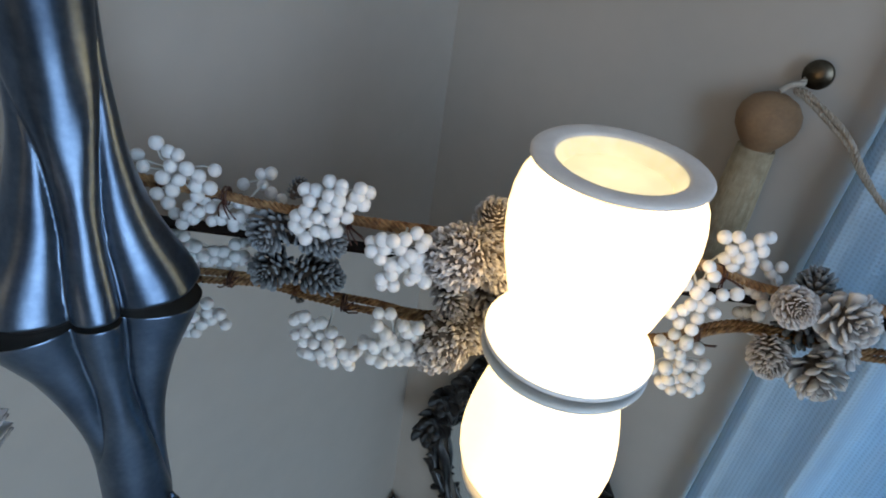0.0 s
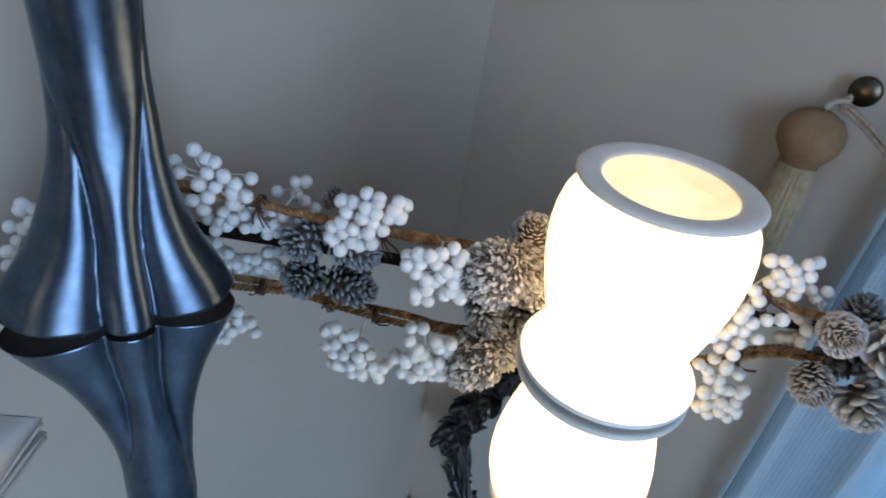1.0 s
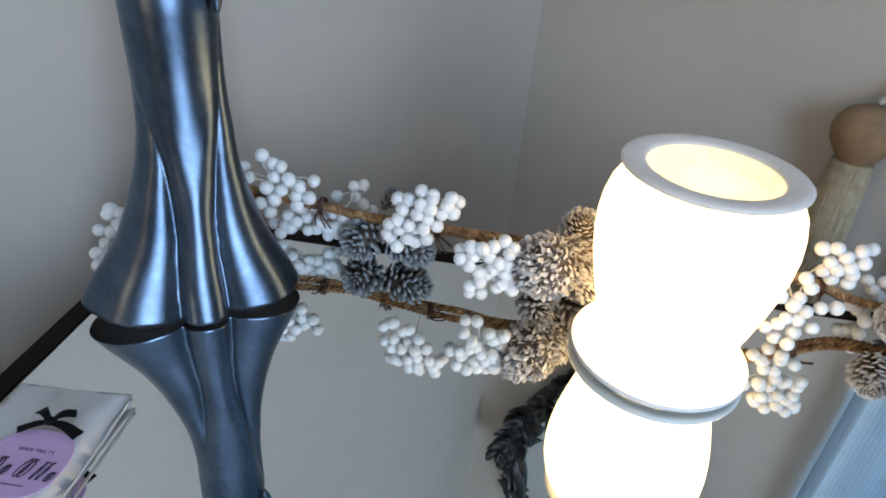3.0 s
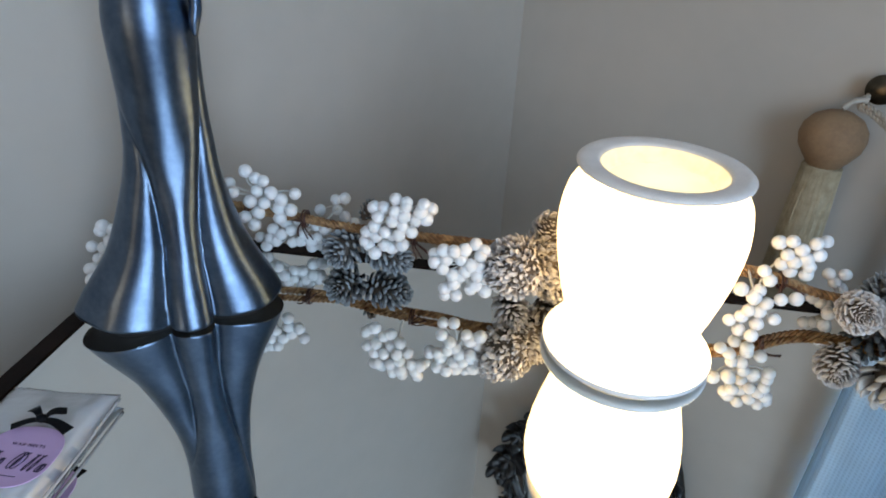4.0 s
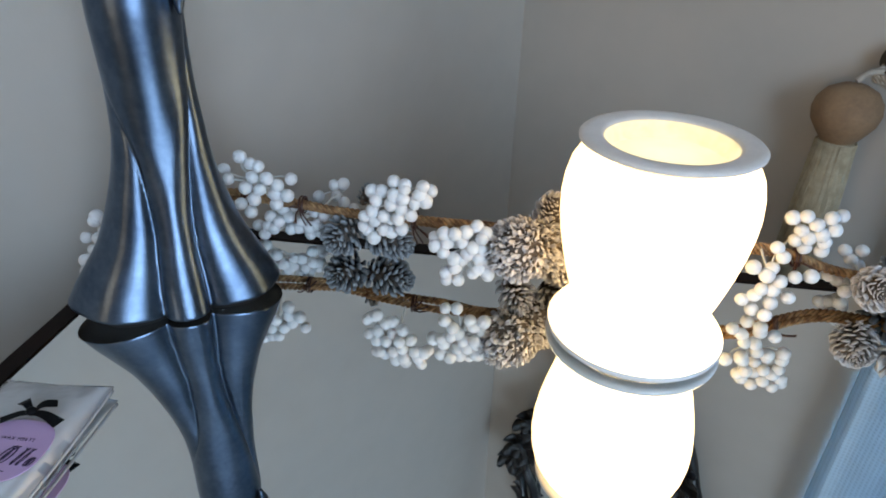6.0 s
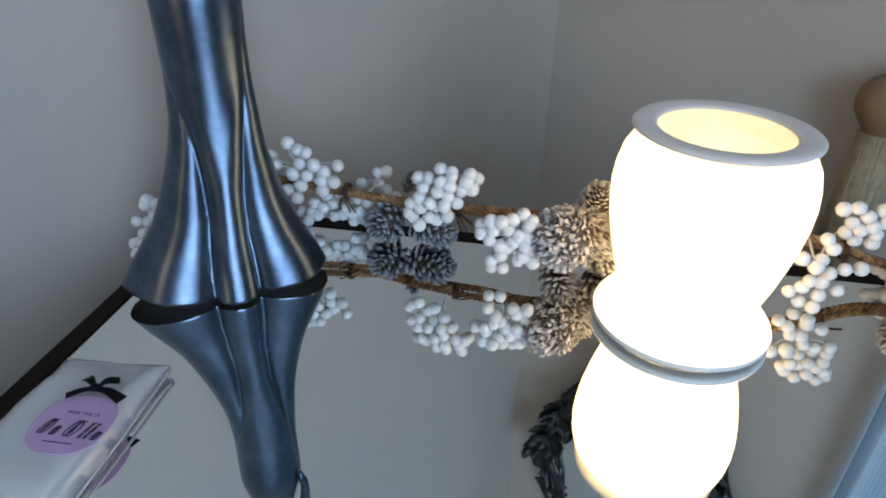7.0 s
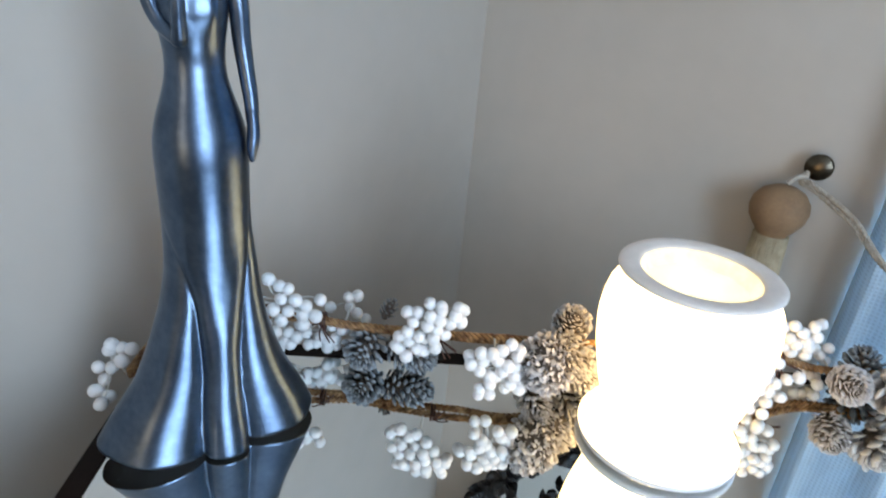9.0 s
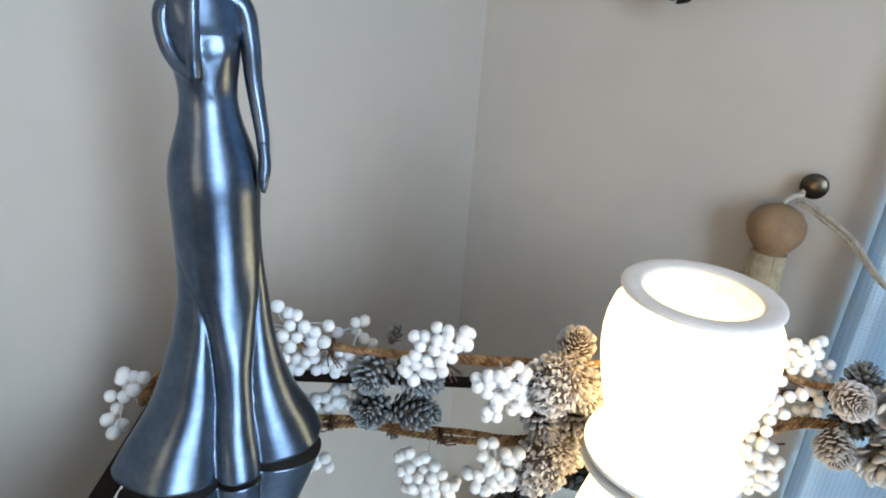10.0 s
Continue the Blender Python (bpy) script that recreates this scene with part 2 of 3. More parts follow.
def bend(points, steps):
    """A smooth line through the points."""
    pts = [Vector(p) for p in points]
    ext = [2 * pts[0] - pts[1], *pts, 2 * pts[-1] - pts[-2]]
    out = []
    for i in range(len(pts) - 1):
        a, b, c, d = ext[i:i + 4]
        for k in range(steps):
            u = k / steps
            out.append(0.5 * (2 * b + (c - a) * u + (2 * a - 5 * b + 4 * c - d) * u * u + (3 * b - a - 3 * c + d) * u ** 3))
    return out + [pts[-1]]


def tube(line, radius, sides=8, bm=None):
    """A closed tube along the line; radius: a number, or a function of 0..1."""
    bm = bm or bmesh.new()
    line = [Vector(p) for p in line]
    rings, ref = [], Vector((0.13, 0.31, 1)).normalized()
    for i, p in enumerate(line):
        along = (line[min(i + 1, len(line) - 1)] - line[max(i - 1, 0)]).normalized()
        u = ref - along * ref.dot(along)
        if u.length < 1e-4:
            u = along.orthogonal()
        u.normalize()
        ref, v = u, along.cross(u)
        r = radius(i / (len(line) - 1)) if callable(radius) else radius
        rings.append([bm.verts.new(p + r * (u * math.cos(2 * math.pi * k / sides) + v * math.sin(2 * math.pi * k / sides))) for k in range(sides)])
    for a, b in zip(rings, rings[1:]):
        for k in range(sides):
            f = bm.faces.new((a[k], a[(k + 1) % sides], b[(k + 1) % sides], b[k]))
            f.smooth = True
    bm.faces.new(rings[0][::-1])
    bm.faces.new(rings[-1])
    return bm


def twist(line, offset, pitch, phase):
    """A line that winds round another one, a full turn every pitch metres."""
    out, ref, n, run = [], Vector((0.13, 0.31, 1)).normalized(), len(line) - 1, 0.0
    for i, p in enumerate(line):
        along = (line[min(i + 1, n)] - line[max(i - 1, 0)]).normalized()
        u = (ref - along * ref.dot(along)).normalized()
        ref, v = u, along.cross(u)
        run += (p - line[max(i - 1, 0)]).length
        a = phase + 2 * math.pi * run / pitch
        out.append(p + offset * (u * math.cos(a) + v * math.sin(a)))
    return out


def ball(r, bm=None, m=Matrix(), rings=10):
    bm = bm or bmesh.new()
    bmesh.ops.create_uvsphere(bm, u_segments=rings + 4, v_segments=rings, radius=r, matrix=m)
    return smooth(bm)


def lerp(table, z):
    """Straight lines between rows of (z, value)."""
    for (z0, v0), (z1, v1) in zip(table, table[1:]):
        if z <= z1:
            u = max(0.0, (z - z0) / (z1 - z0))
            return v0 + (v1 - v0) * u
    return table[-1][1]


def soft_lerp(table, z):
    return sum(lerp(table, z + d) for d in (-0.008, -0.004, 0, 0.004, 0.008)) / 5


def empty(name, m, label, category, group=""):
    ob = new(name)
    ob.empty_display_size = 0.02
    ob.matrix_world = m
    return tagged(ob, label, category, group)


# ---- the room ----
def structure(name, bm, material, label, category):
    ob = part(name, bm, material)
    ob.matrix_world = ROOM
    return tagged(ob, label, category, kind="structure")


T = 0.15
W0, W1, WB, WT = 0.565, 1.55, -0.18, 1.18
bm = box(-T, W0, 0, T, FLOOR_Z, CEIL_Z)
box(W1, ROOM_X + T, 0, T, FLOOR_Z, CEIL_Z, bm=bm)
box(W0, W1, 0, T, FLOOR_Z, WB, bm=bm)
box(W0, W1, 0, T, WT, CEIL_Z, bm=bm)
structure("wall_north", bm, M_WALL, "grey-beige painted wall with a curtained window opening", "wall")
structure("wall_side", box(-T, 0, ROOM_Y, 0, FLOOR_Z, CEIL_Z), M_WALL, "grey-beige painted wall meeting the next wall in a corner", "wall")
G0, G1, GB, GT = 0.60, 1.30, -0.25, 1.35
bm = box(-T, G0, ROOM_Y - T, ROOM_Y, FLOOR_Z, CEIL_Z)
box(G1, ROOM_X, ROOM_Y - T, ROOM_Y, FLOOR_Z, CEIL_Z, bm=bm)
box(G0, G1, ROOM_Y - T, ROOM_Y, FLOOR_Z, GB, bm=bm)
box(G0, G1, ROOM_Y - T, ROOM_Y, GT, CEIL_Z, bm=bm)
structure("wall_back", bm, M_WALL, "grey-beige painted wall with a tall window opening", "wall")
F0, F1, FB, FT = -2.04, -1.06, -0.03, 1.35
bm = box(ROOM_X, ROOM_X + T, ROOM_Y, F0, FLOOR_Z, CEIL_Z)
box(ROOM_X, ROOM_X + T, F1, 0, FLOOR_Z, CEIL_Z, bm=bm)
box(ROOM_X, ROOM_X + T, F0, F1, FLOOR_Z, FB, bm=bm)
box(ROOM_X, ROOM_X + T, F0, F1, FT, CEIL_Z, bm=bm)
structure("wall_far", bm, M_WALL, "grey-beige painted wall with a wide window opening", "wall")
structure("floor", box(-T, ROOM_X + T, ROOM_Y - T, T, FLOOR_Z - 0.1, FLOOR_Z), M_CARPET, "grey carpeted floor under the table", "floor")
structure("ceiling", box(-T, ROOM_X + T, ROOM_Y - T, T, CEIL_Z, CEIL_Z + 0.1), M_CEIL, "plain white painted ceiling", "ceiling")

# ---- the mirrored table ----
TX0, TX1, TY0, TY1 = -0.261, 0.372, -0.12, 0.437
EDGE = 0.0148


def mirrored_table():
    t = empty("side_table", pose((TX0 + TX1) / 2, (TY0 + TY1) / 2, FLOOR_Z), "dark wooden side table with an inset mirrored top", "table")
    hx, hy, up = (TX1 - TX0) / 2, (TY1 - TY0) / 2, -FLOOR_Z
    part("mirror_top", box(-hx + EDGE, hx - EDGE, -hy + EDGE, hy - EDGE, up - 0.006, up), M_MIRROR, t, "clean inset mirror glass")
    for name, b in (("back_rail", (-hx, hx, hy - EDGE, hy)), ("front_rail", (-hx, hx, -hy, -hy + EDGE)),
                    ("side_rail", (-hx, -hx + EDGE, -hy + EDGE, hy - EDGE)), ("side_rail", (hx - EDGE, hx, -hy + EDGE, hy - EDGE))):
        part(name, box(*b, up - 0.03, up + 0.0012, 0.0012), M_DARKWOOD, t)
    part("apron", box(-hx + 0.012, hx - 0.012, -hy + 0.012, hy - 0.012, up - 0.11, up - 0.031, 0.002), M_DARKWOOD, t)
    for sx in (-1, 1):
        for sy in (-1, 1):
            bm = bmesh.new()
            x, y = sx * (hx - 0.03), sy * (hy - 0.03)
            for z, r in ((0, 0.013), (up - 0.111, 0.02)):
                for dx, dy in ((-1, -1), (1, -1), (1, 1), (-1, 1)):
                    bm.verts.new((x + dx * r, y + dy * r, z))
            bm.verts.ensure_lookup_table()
            v = list(bm.verts)
            bm.faces.new(v[3::-1])
            bm.faces.new(v[4:])
            for k in range(4):
                bm.faces.new((v[k], v[(k + 1) % 4], v[4 + (k + 1) % 4], v[4 + k]))
            part("leg", bm, M_DARKWOOD, t)
    return t


mirrored_table()


# ---- the glowing wax burner ----
def wax_burner(x, y):
    t = empty("wax_burner", pose(x, y, 0), "lit white ceramic electric wax burner with a wide flat rim", "wax burner")
    part("body", lathe([(0.0395, 0.0215), (0.0405, 0.024), (0.0433, 0.031), (0.0470, 0.043), (0.0506, 0.057), (0.0536, 0.071), (0.0553, 0.084),
                        (0.0557, 0.094), (0.0548, 0.104), (0.0523, 0.114), (0.0487, 0.1205), (0.0450, 0.1245)]), M_BURNER, t, "white ceramic globe glowing evenly")
    part("base", lathe([(0.0392, 0.0210), (0.0412, 0.0200), (0.0445, 0.0178), (0.0480, 0.0148), (0.0515, 0.0110), (0.0535, 0.0085), (0.0545, 0.0070)]), M_BASE, t)
    part("foot", lathe([(0.0545, 0.0069), (0.0550, 0.0058), (0.0550, 0.0044), (0.0543, 0.0030), (0.0530, 0.0023), (0.0485, 0.0022)]), M_FOOT, t, "unlit pale grey foot ring")
    part("underside", lathe([(0.0484, 0.0022), (0.0478, 0.0), (0, 0.0)]), M_UNDERSIDE, t, "dark recessed underside")
    part("rim", lathe([(0.0358, 0.1275), (0.0366, 0.1300), (0.0388, 0.1309), (0.0450, 0.1312), (0.0488, 0.1312), (0.0502, 0.1300), (0.0501, 0.1289), (0.0488, 0.1279), (0.044, 0.1257), (0.0385, 0.1254)]), M_RIM, t, "flat pale ceramic rim with a faint warm glow painted in")
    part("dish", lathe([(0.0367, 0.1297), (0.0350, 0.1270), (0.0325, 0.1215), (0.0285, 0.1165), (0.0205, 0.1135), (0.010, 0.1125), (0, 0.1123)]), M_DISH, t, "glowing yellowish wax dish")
    part("wax_pool", lathe([(0.0310, 0.1202), (0.020, 0.1206), (0, 0.1206)], 64), M_DISH, t, "molten wax with the bulb's light painted in as glow")
    return t


wax_burner(0.1094, 0.3490)


# ---- the pewter figurine ----
def figurine(x, y, turn):
    """One skin: a gown that flares into a scalloped hem with two deep creases, plus a bodice, shoulders and two arms."""
    half = [(-0.012, 0.0720), (0.0, 0.0665), (0.012, 0.0625), (0.033, 0.0525), (0.05, 0.0445), (0.067, 0.038), (0.085, 0.0325), (0.0985, 0.029), (0.114, 0.0262), (0.13, 0.0246),
            (0.1456, 0.024), (0.165, 0.0242), (0.183, 0.0247), (0.194, 0.0247), (0.202, 0.0235), (0.211, 0.0207), (0.221, 0.0170), (0.232, 0.0144), (0.243, 0.015),
            (0.255, 0.0172), (0.263, 0.018), (0.272, 0.018), (0.280, 0.020), (0.286, 0.020), (0.291, 0.0135), (0.296, 0.0065), (0.305, 0.0056)]
    deep = [(-0.012, 0.0385), (0.0, 0.036), (0.012, 0.034), (0.033, 0.0300), (0.067, 0.0260), (0.0985, 0.0240), (0.13, 0.0232), (0.165, 0.0232), (0.194, 0.0225), (0.211, 0.0175),
            (0.232, 0.0118), (0.243, 0.0125), (0.257, 0.0168), (0.266, 0.0145), (0.280, 0.0105), (0.291, 0.008), (0.296, 0.0062), (0.305, 0.0056)]
    crease_a = [(0.0, -103), (0.036, -106), (0.06, -107), (0.085, -114), (0.11, -123), (0.13, -142), (0.155, -176)]
    crease_b = [(0.0, -66), (0.04, -66), (0.07, -62), (0.105, -47), (0.14, -24), (0.195, -8)]
    bm = bmesh.new()
    n, rings = 192, []
    levels = [0.0011 + 0.3039 * i / 160 for i in range(161)]
    for z in levels:
        a, b = soft_lerp(half, z), soft_lerp(deep, z)
        ring = []
        for i in range(n):
            deg = -180 + 360 * i / n
            k = 1.0
            for table, top, depth in ((crease_a, 0.155, 0.36), (crease_b, 0.195, 0.42)):
                if z < top:
                    d = (deg - soft_lerp(table, z) + 180) % 360 - 180
                    fade = min(1.0, (top - z) / 0.07) * (0.42 + 0.58 * (1 - z / top))
                    wide = 5.0 + 5.5 * (1 - z / top)
                    k -= depth * fade * math.exp(-abs(d / wide) ** 0.95)
                    k += 0.045 * fade * (math.exp(-((d - 26) / 13) ** 2) + math.exp(-((d + 26) / 13) ** 2))
            # three soft lobes at the back of the hem
            if z < 0.12 and 20 < deg < 160:
                k += 0.07 * (1 - z / 0.12) * math.cos(radians(deg * 6))
            c, s = math.cos(radians(deg)), math.sin(radians(deg))
            lift = (0.0105 * max(0.0, -c) ** 1.6 + 0.0066 * max(0.0, c) ** 2) * max(0.0, 1 - z / 0.05)
            lean = 0.0065 * min(1.0, z / 0.12) - 0.0065
            # the hip and chest swell towards the front
            front = 0.0
            if s < 0:
                front = 0.0028 * math.exp(-((z - 0.262) / 0.009) ** 2) * (math.exp(-((deg + 62) / 22) ** 2) + math.exp(-((deg + 118) / 22) ** 2))
            # the back edge of the gown's neckline
            seam = 0.0009 if 0.2655 < z < 0.2695 else 0.0
            ring.append(bm.verts.new((lean + c * (a * k + seam), s * (b * k + front + seam), z + lift + 0.0012 * max(0.0, 1 - z / 0.04))))
        rings.append(ring)
    for p, q in zip(rings, rings[1:]):
        for i in range(n):
            bm.faces.new((p[i], p[(i + 1) % n], q[(i + 1) % n], q[i]))
    # the hem turns under into a recessed black foot
    under = [[bm.verts.new((v.co.x * f, v.co.y * f, zz if zz is not None else v.co.z - 0.0003)) for v in rings[0]] for f, zz in ((0.985, None), (0.86, 0.0016), (0.85, 0.0))]
    foot = []
    for p, q in zip([rings[0], *under], under):
        foot += [bm.faces.new((q[i], q[(i + 1) % n], p[(i + 1) % n], p[i])) for i in range(n)]
    foot.append(bm.faces.new(under[-1][::-1]))
    for f in foot:
        f.material_index = 1
    bm.faces.new(rings[-1])
    # arm that hangs down to the thigh
    tube(bend([(0.014, 0.0, 0.284), (0.0200, -0.002, 0.279), (0.0222, -0.003, 0.262), (0.0230, -0.003, 0.246), (0.0243, -0.005, 0.230), (0.0252, -0.008, 0.216), (0.0250, -0.010, 0.2055)], 6),
         lambda u: 0.0062 - 0.0028 * u, 14, bm)
    tube(bend([(0.0250, -0.0095, 0.213), (0.0246, -0.0125, 0.200), (0.0230, -0.0145, 0.192), (0.0226, -0.015, 0.185)], 5), lambda u: 0.0027 + 0.0044 * u - 0.0060 * u * u, 12, bm)
    tube(bend([(0.0246, -0.0120, 0.202), (0.0225, -0.0150, 0.195), (0.0218, -0.0158, 0.191)], 4), lambda u: 0.0017 - 0.0006 * u, 8, bm)
    # arm that is bent up in front of the shoulder
    tube(bend([(-0.0120, 0.001, 0.284), (-0.0185, 0.001, 0.277), (-0.0185, -0.001, 0.264), (-0.0150, -0.006, 0.254), (-0.0098, -0.0145, 0.2485)], 6),
         lambda u: 0.0052 - 0.0014 * u, 14, bm)
    tube(bend([(-0.0092, -0.0160, 0.2475), (-0.0095, -0.0190, 0.262), (-0.0085, -0.0200, 0.281), (-0.0060, -0.0175, 0.297)], 6),
         lambda u: 0.0039 - 0.0012 * u, 14, bm)
    ball(0.0040, bm, pose(-0.0095, -0.0155, 0.2482), 8)
    # plain rounded top
    ball(0.0125, bm, pose(0, -0.001, 0.318) @ Matrix.Diagonal((0.85, 0.95, 1.3, 1)), 16)
    bmesh.ops.recalc_face_normals(bm, faces=bm.faces)
    ob = part("figurine", smooth(bm), M_PEWTER)
    ob.data.materials.append(M_FELT)
    ob.matrix_world = pose(x, y, 0, 0, 0, turn)
    return tagged(ob, "tall pewter-grey metal figurine in a flared gown standing on the mirror", "figurine")


figurine(-0.1855, 0.3375, 29)


# ---- the garland ----
garland = empty("garland", pose(0.02, 0.4, 0), "rope garland with white berries and cones along the table edge", "garland")
G = garland.matrix_world.inverted()

rope_line = bend([(-0.262, 0.372, 0.012), (-0.250, 0.405, 0.024), (-0.215, 0.414, 0.042), (-0.183, 0.414, 0.0445), (-0.1367, 0.413, 0.0410), (-0.105, 0.4115, 0.0380), (-0.070, 0.406, 0.0400), (-0.0337, 0.4016, 0.0414),
                  (-0.0102, 0.4004, 0.0418), (0.0118, 0.400, 0.0420), (0.0511, 0.400, 0.0408), (0.13, 0.404, 0.044), (0.1935, 0.405, 0.0415), (0.2215, 0.410, 0.0345), (0.2614, 0.412, 0.0227), (0.3341, 0.402, 0.026), (0.372, 0.392, 0.020)], 40)
rope_line = [G @ (p + Vector((0, 0.004, -0.003))) for p in rope_line]
second_line = [p + Vector((0, 0.0028 + 0.0012 * math.sin(i * 0.05), -0.0040 + 0.0012 * math.sin(i * 0.037))) for i, p in enumerate(rope_line)]
for line, phase in ((rope_line, 0.0), (second_line, 1.0)):
    for k in range(3):
        part("rope_strand", tube(twist(line, 0.0017, 0.0125, k * 2.094 + phase), lambda u: 0.00128 + 0.0001 * math.sin(u * 140), 8), M_ROPE, garland, "twisted brown jute rope strand")

bm = bmesh.new()
end = rope_line[-1]
for k in range(90):
    d = Vector((random.uniform(0.1, 1.0), random.uniform(-0.8, 0.5), random.uniform(-0.5, 0.7))).normalized()
    tube(bend([end - Vector((0.004, 0, 0)), end + d * 0.008, end + d * random.uniform(0.014, 0.022) + Vector((0, 0, -0.003))], 3), 0.0004, 4, bm)
part("frayed_end", bm, M_ROPE, garland, "frayed brown end of the rope")

BERRIES = {
    "bunch_a": [(-167, 399, 79), (-159, 397, 75), (-153, 396, 74), (-183, 404, 66), (-158, 395, 66), (-148, 396, 65), (-163, 393, 58), (-153, 394, 57), (-141, 397, 60), (-131, 399, 65), (-143, 397, 53), (-134, 396, 53), (-158, 394, 49), (-169, 395, 44), (-163, 397, 37), (-143, 397, 45), (-176, 395, 63)],
    "bunch_b": [(-159, 421, 22), (-162, 421, 13), (-174, 430, 8), (-166, 422, 5), (-152, 419, 19), (-145, 422, 22), (-143, 419, 13), (-137, 421, 14), (-134, 419, 21), (-128, 420, 16), (-129, 424, 8), (-123, 423, 17), (-157, 420, 12), (-123, 428, 8), (-150, 425, 27), (-141, 427, 30), (-133, 426, 29), (-126, 428, 25), (-118, 426, 24), (-146, 428, 20), (-153, 427, 33)],
    "bunch_c": [(-131, 455, 26), (-116, 450, 39), (-109, 452, 40), (-115, 450, 30), (-109, 451, 24), (-102, 454, 18)],
    "bunch_d": [(-54, 384, 76), (-46, 382, 75), (-69, 384, 68), (-62, 383, 69), (-53, 378, 69), (-46, 380, 73), (-65, 378, 64), (-55, 377, 62), (-47, 377, 67), (-48, 378, 59), (-39, 381, 63), (-34, 382, 75), (-30, 391, 68), (-36, 381, 69), (-32, 382, 64), (-42, 382, 53), (-68, 380, 55), (-74, 381, 50), (-67, 381, 47), (-76, 385, 40), (-60, 377, 53), (-56, 382, 49), (-50, 377, 52), (-61, 382, 40), (-73, 385, 37), (-68, 382, 33), (-56, 383, 38), (-48, 380, 43)],
    "bunch_e": [(-24, 374, 42), (-17, 366, 50), (-10, 364, 51), (-23, 368, 39), (-15, 368, 42), (-17, 365, 36), (-3, 368, 51), (-5, 367, 44), (4, 372, 54), (8, 367, 48), (10, 370, 51), (2, 365, 41), (-1, 366, 36), (7, 364, 34), (8, 367, 39), (12, 370, 29), (6, 368, 24), (13, 369, 20), (-7, 371, 12), (-15, 366, 20), (-15, 370, 12), (-10, 365, 32), (-5, 367, 31), (-9, 365, 25), (3, 369, 20)],
    "bunch_f": [(206, 397, 67), (213, 394, 70), (220, 393, 65), (228, 394, 70), (236, 399, 70), (232, 394, 62), (213, 395, 59), (212, 397, 51), (218, 393, 55), (228, 393, 53), (219, 397, 46), (229, 395, 46), (225, 393, 58)],
    "bunch_g": [(263, 432, 29), (274, 431, 30), (268, 430, 23), (275, 431, 18)],
    "bunch_h": [(196, 382, 52), (200, 379, 47), (196, 380, 38), (193, 377, 34), (203, 379, 29), (212, 381, 32), (223, 384, 32), (200, 379, 22), (212, 381, 16), (193, 379, 22), (190, 380, 16), (183, 380, 12), (201, 379, 12), (191, 380, 5), (198, 374, 5), (184, 379, 38)],
    "bunch_i": [(255, 425, 11), (260, 423, 9), (265, 423, 7), (264, 415, 5)],
    "bunch_l": [(-267, 367, 35), (-266, 369, 38), (-260, 370, 35), (-254, 371, 34), (-275, 365, 22), (-266, 365, 22), (-259, 365, 28), (-272, 365, 12), (-276, 362, 5), (-266, 356, 5), (-268, 348, 5), (-278, 361, 5)],
}
berry_mesh = []
for k in range(3):
    bm = ball(1.0, rings=12)
    for v in bm.verts:
        v.co *= 1 + 0.05 * noise.noise(v.co * 1.4 + Vector((k * 7, 0, 0)))
    me = bpy.data.meshes.new("berry")
    bm.to_mesh(me)
    bm.free()
    me.materials.append(M_BERRY)
    berry_mesh.append(me)


def berry_bunch(places):
    pts = [G @ (Vector(p) / 1000) for p in places]
    mid = sum(pts, Vector()) / len(pts)
    near = min(rope_line, key=lambda q: (q - mid).length)
    hub = mid + Vector((0, 0.004, 0.002))
    bunch = part("berry_sprig", tube(bend([near, near.lerp(hub, 0.5) + Vector((0, 0.003, 0)), hub], 5), 0.0009, 6), M_STEM, garland, "sprig of frosted white berries on pale stalks")
    for p in pts:
        side = Vector((random.uniform(-1, 1), random.uniform(-1, 1), random.uniform(-1, 1))) * 0.003
        part("stalk", tube(bend([hub, hub.lerp(p, 0.55) + side, p], 4), 0.0006, 5), M_STEM, bunch)
    for p in pts:
        r = random.uniform(0.0043, 0.0050)
        place("berry", random.choice(berry_mesh), None, bunch, m=Matrix.Translation(p) @ Euler([random.uniform(0, 6) for _ in range(3)]).to_matrix().to_4x4() @ Matrix.Diagonal((r, r, r * random.uniform(0.95, 1.08), 1)))
    return bunch


for places in BERRIES.values():
    berry_bunch(places)


def scale_mesh(width, thick, tip):
    """A cone scale that points along x: narrow stalk, broad thick tip."""
    bm = bmesh.new()
    rows = [(0.0, 0.18, 0.4), (0.45, 0.32, 0.7), (0.8, 0.5, 1.0), (0.96, 0.42, 0.9), (1.03, 0.2, 0.5)]
    rings = []
    for x, w, t in rows:
        w, t = w * width, t * thick
        lift = tip * x * x
        rings.append([bm.verts.new((x, c * w, lift + s * t)) for c, s in ((-1, 0), (-0.6, 0.8), (0, 1), (0.6, 0.8), (1, 0), (0.5, -0.8), (-0.5, -0.8))])
    for a, b in zip(rings, rings[1:]):
        for k in range(7):
            f = bm.faces.new((a[k], a[(k + 1) % 7], b[(k + 1) % 7], b[k]))
            f.smooth = True
    bm.faces.new(rings[-1])
    bm.faces.new(rings[0][::-1])
    me = bpy.data.meshes.new("scale")
    bm.to_mesh(me)
    bm.free()
    return me


SCALES = {"broad": scale_mesh(0.66, 0.10, 0.16), "rose": scale_mesh(0.62, 0.07, 0.10), "open": scale_mesh(0.40, 0.09, 0.05), "chip": scale_mesh(0.50, 0.055, 0.22)}
DRESSED = {}


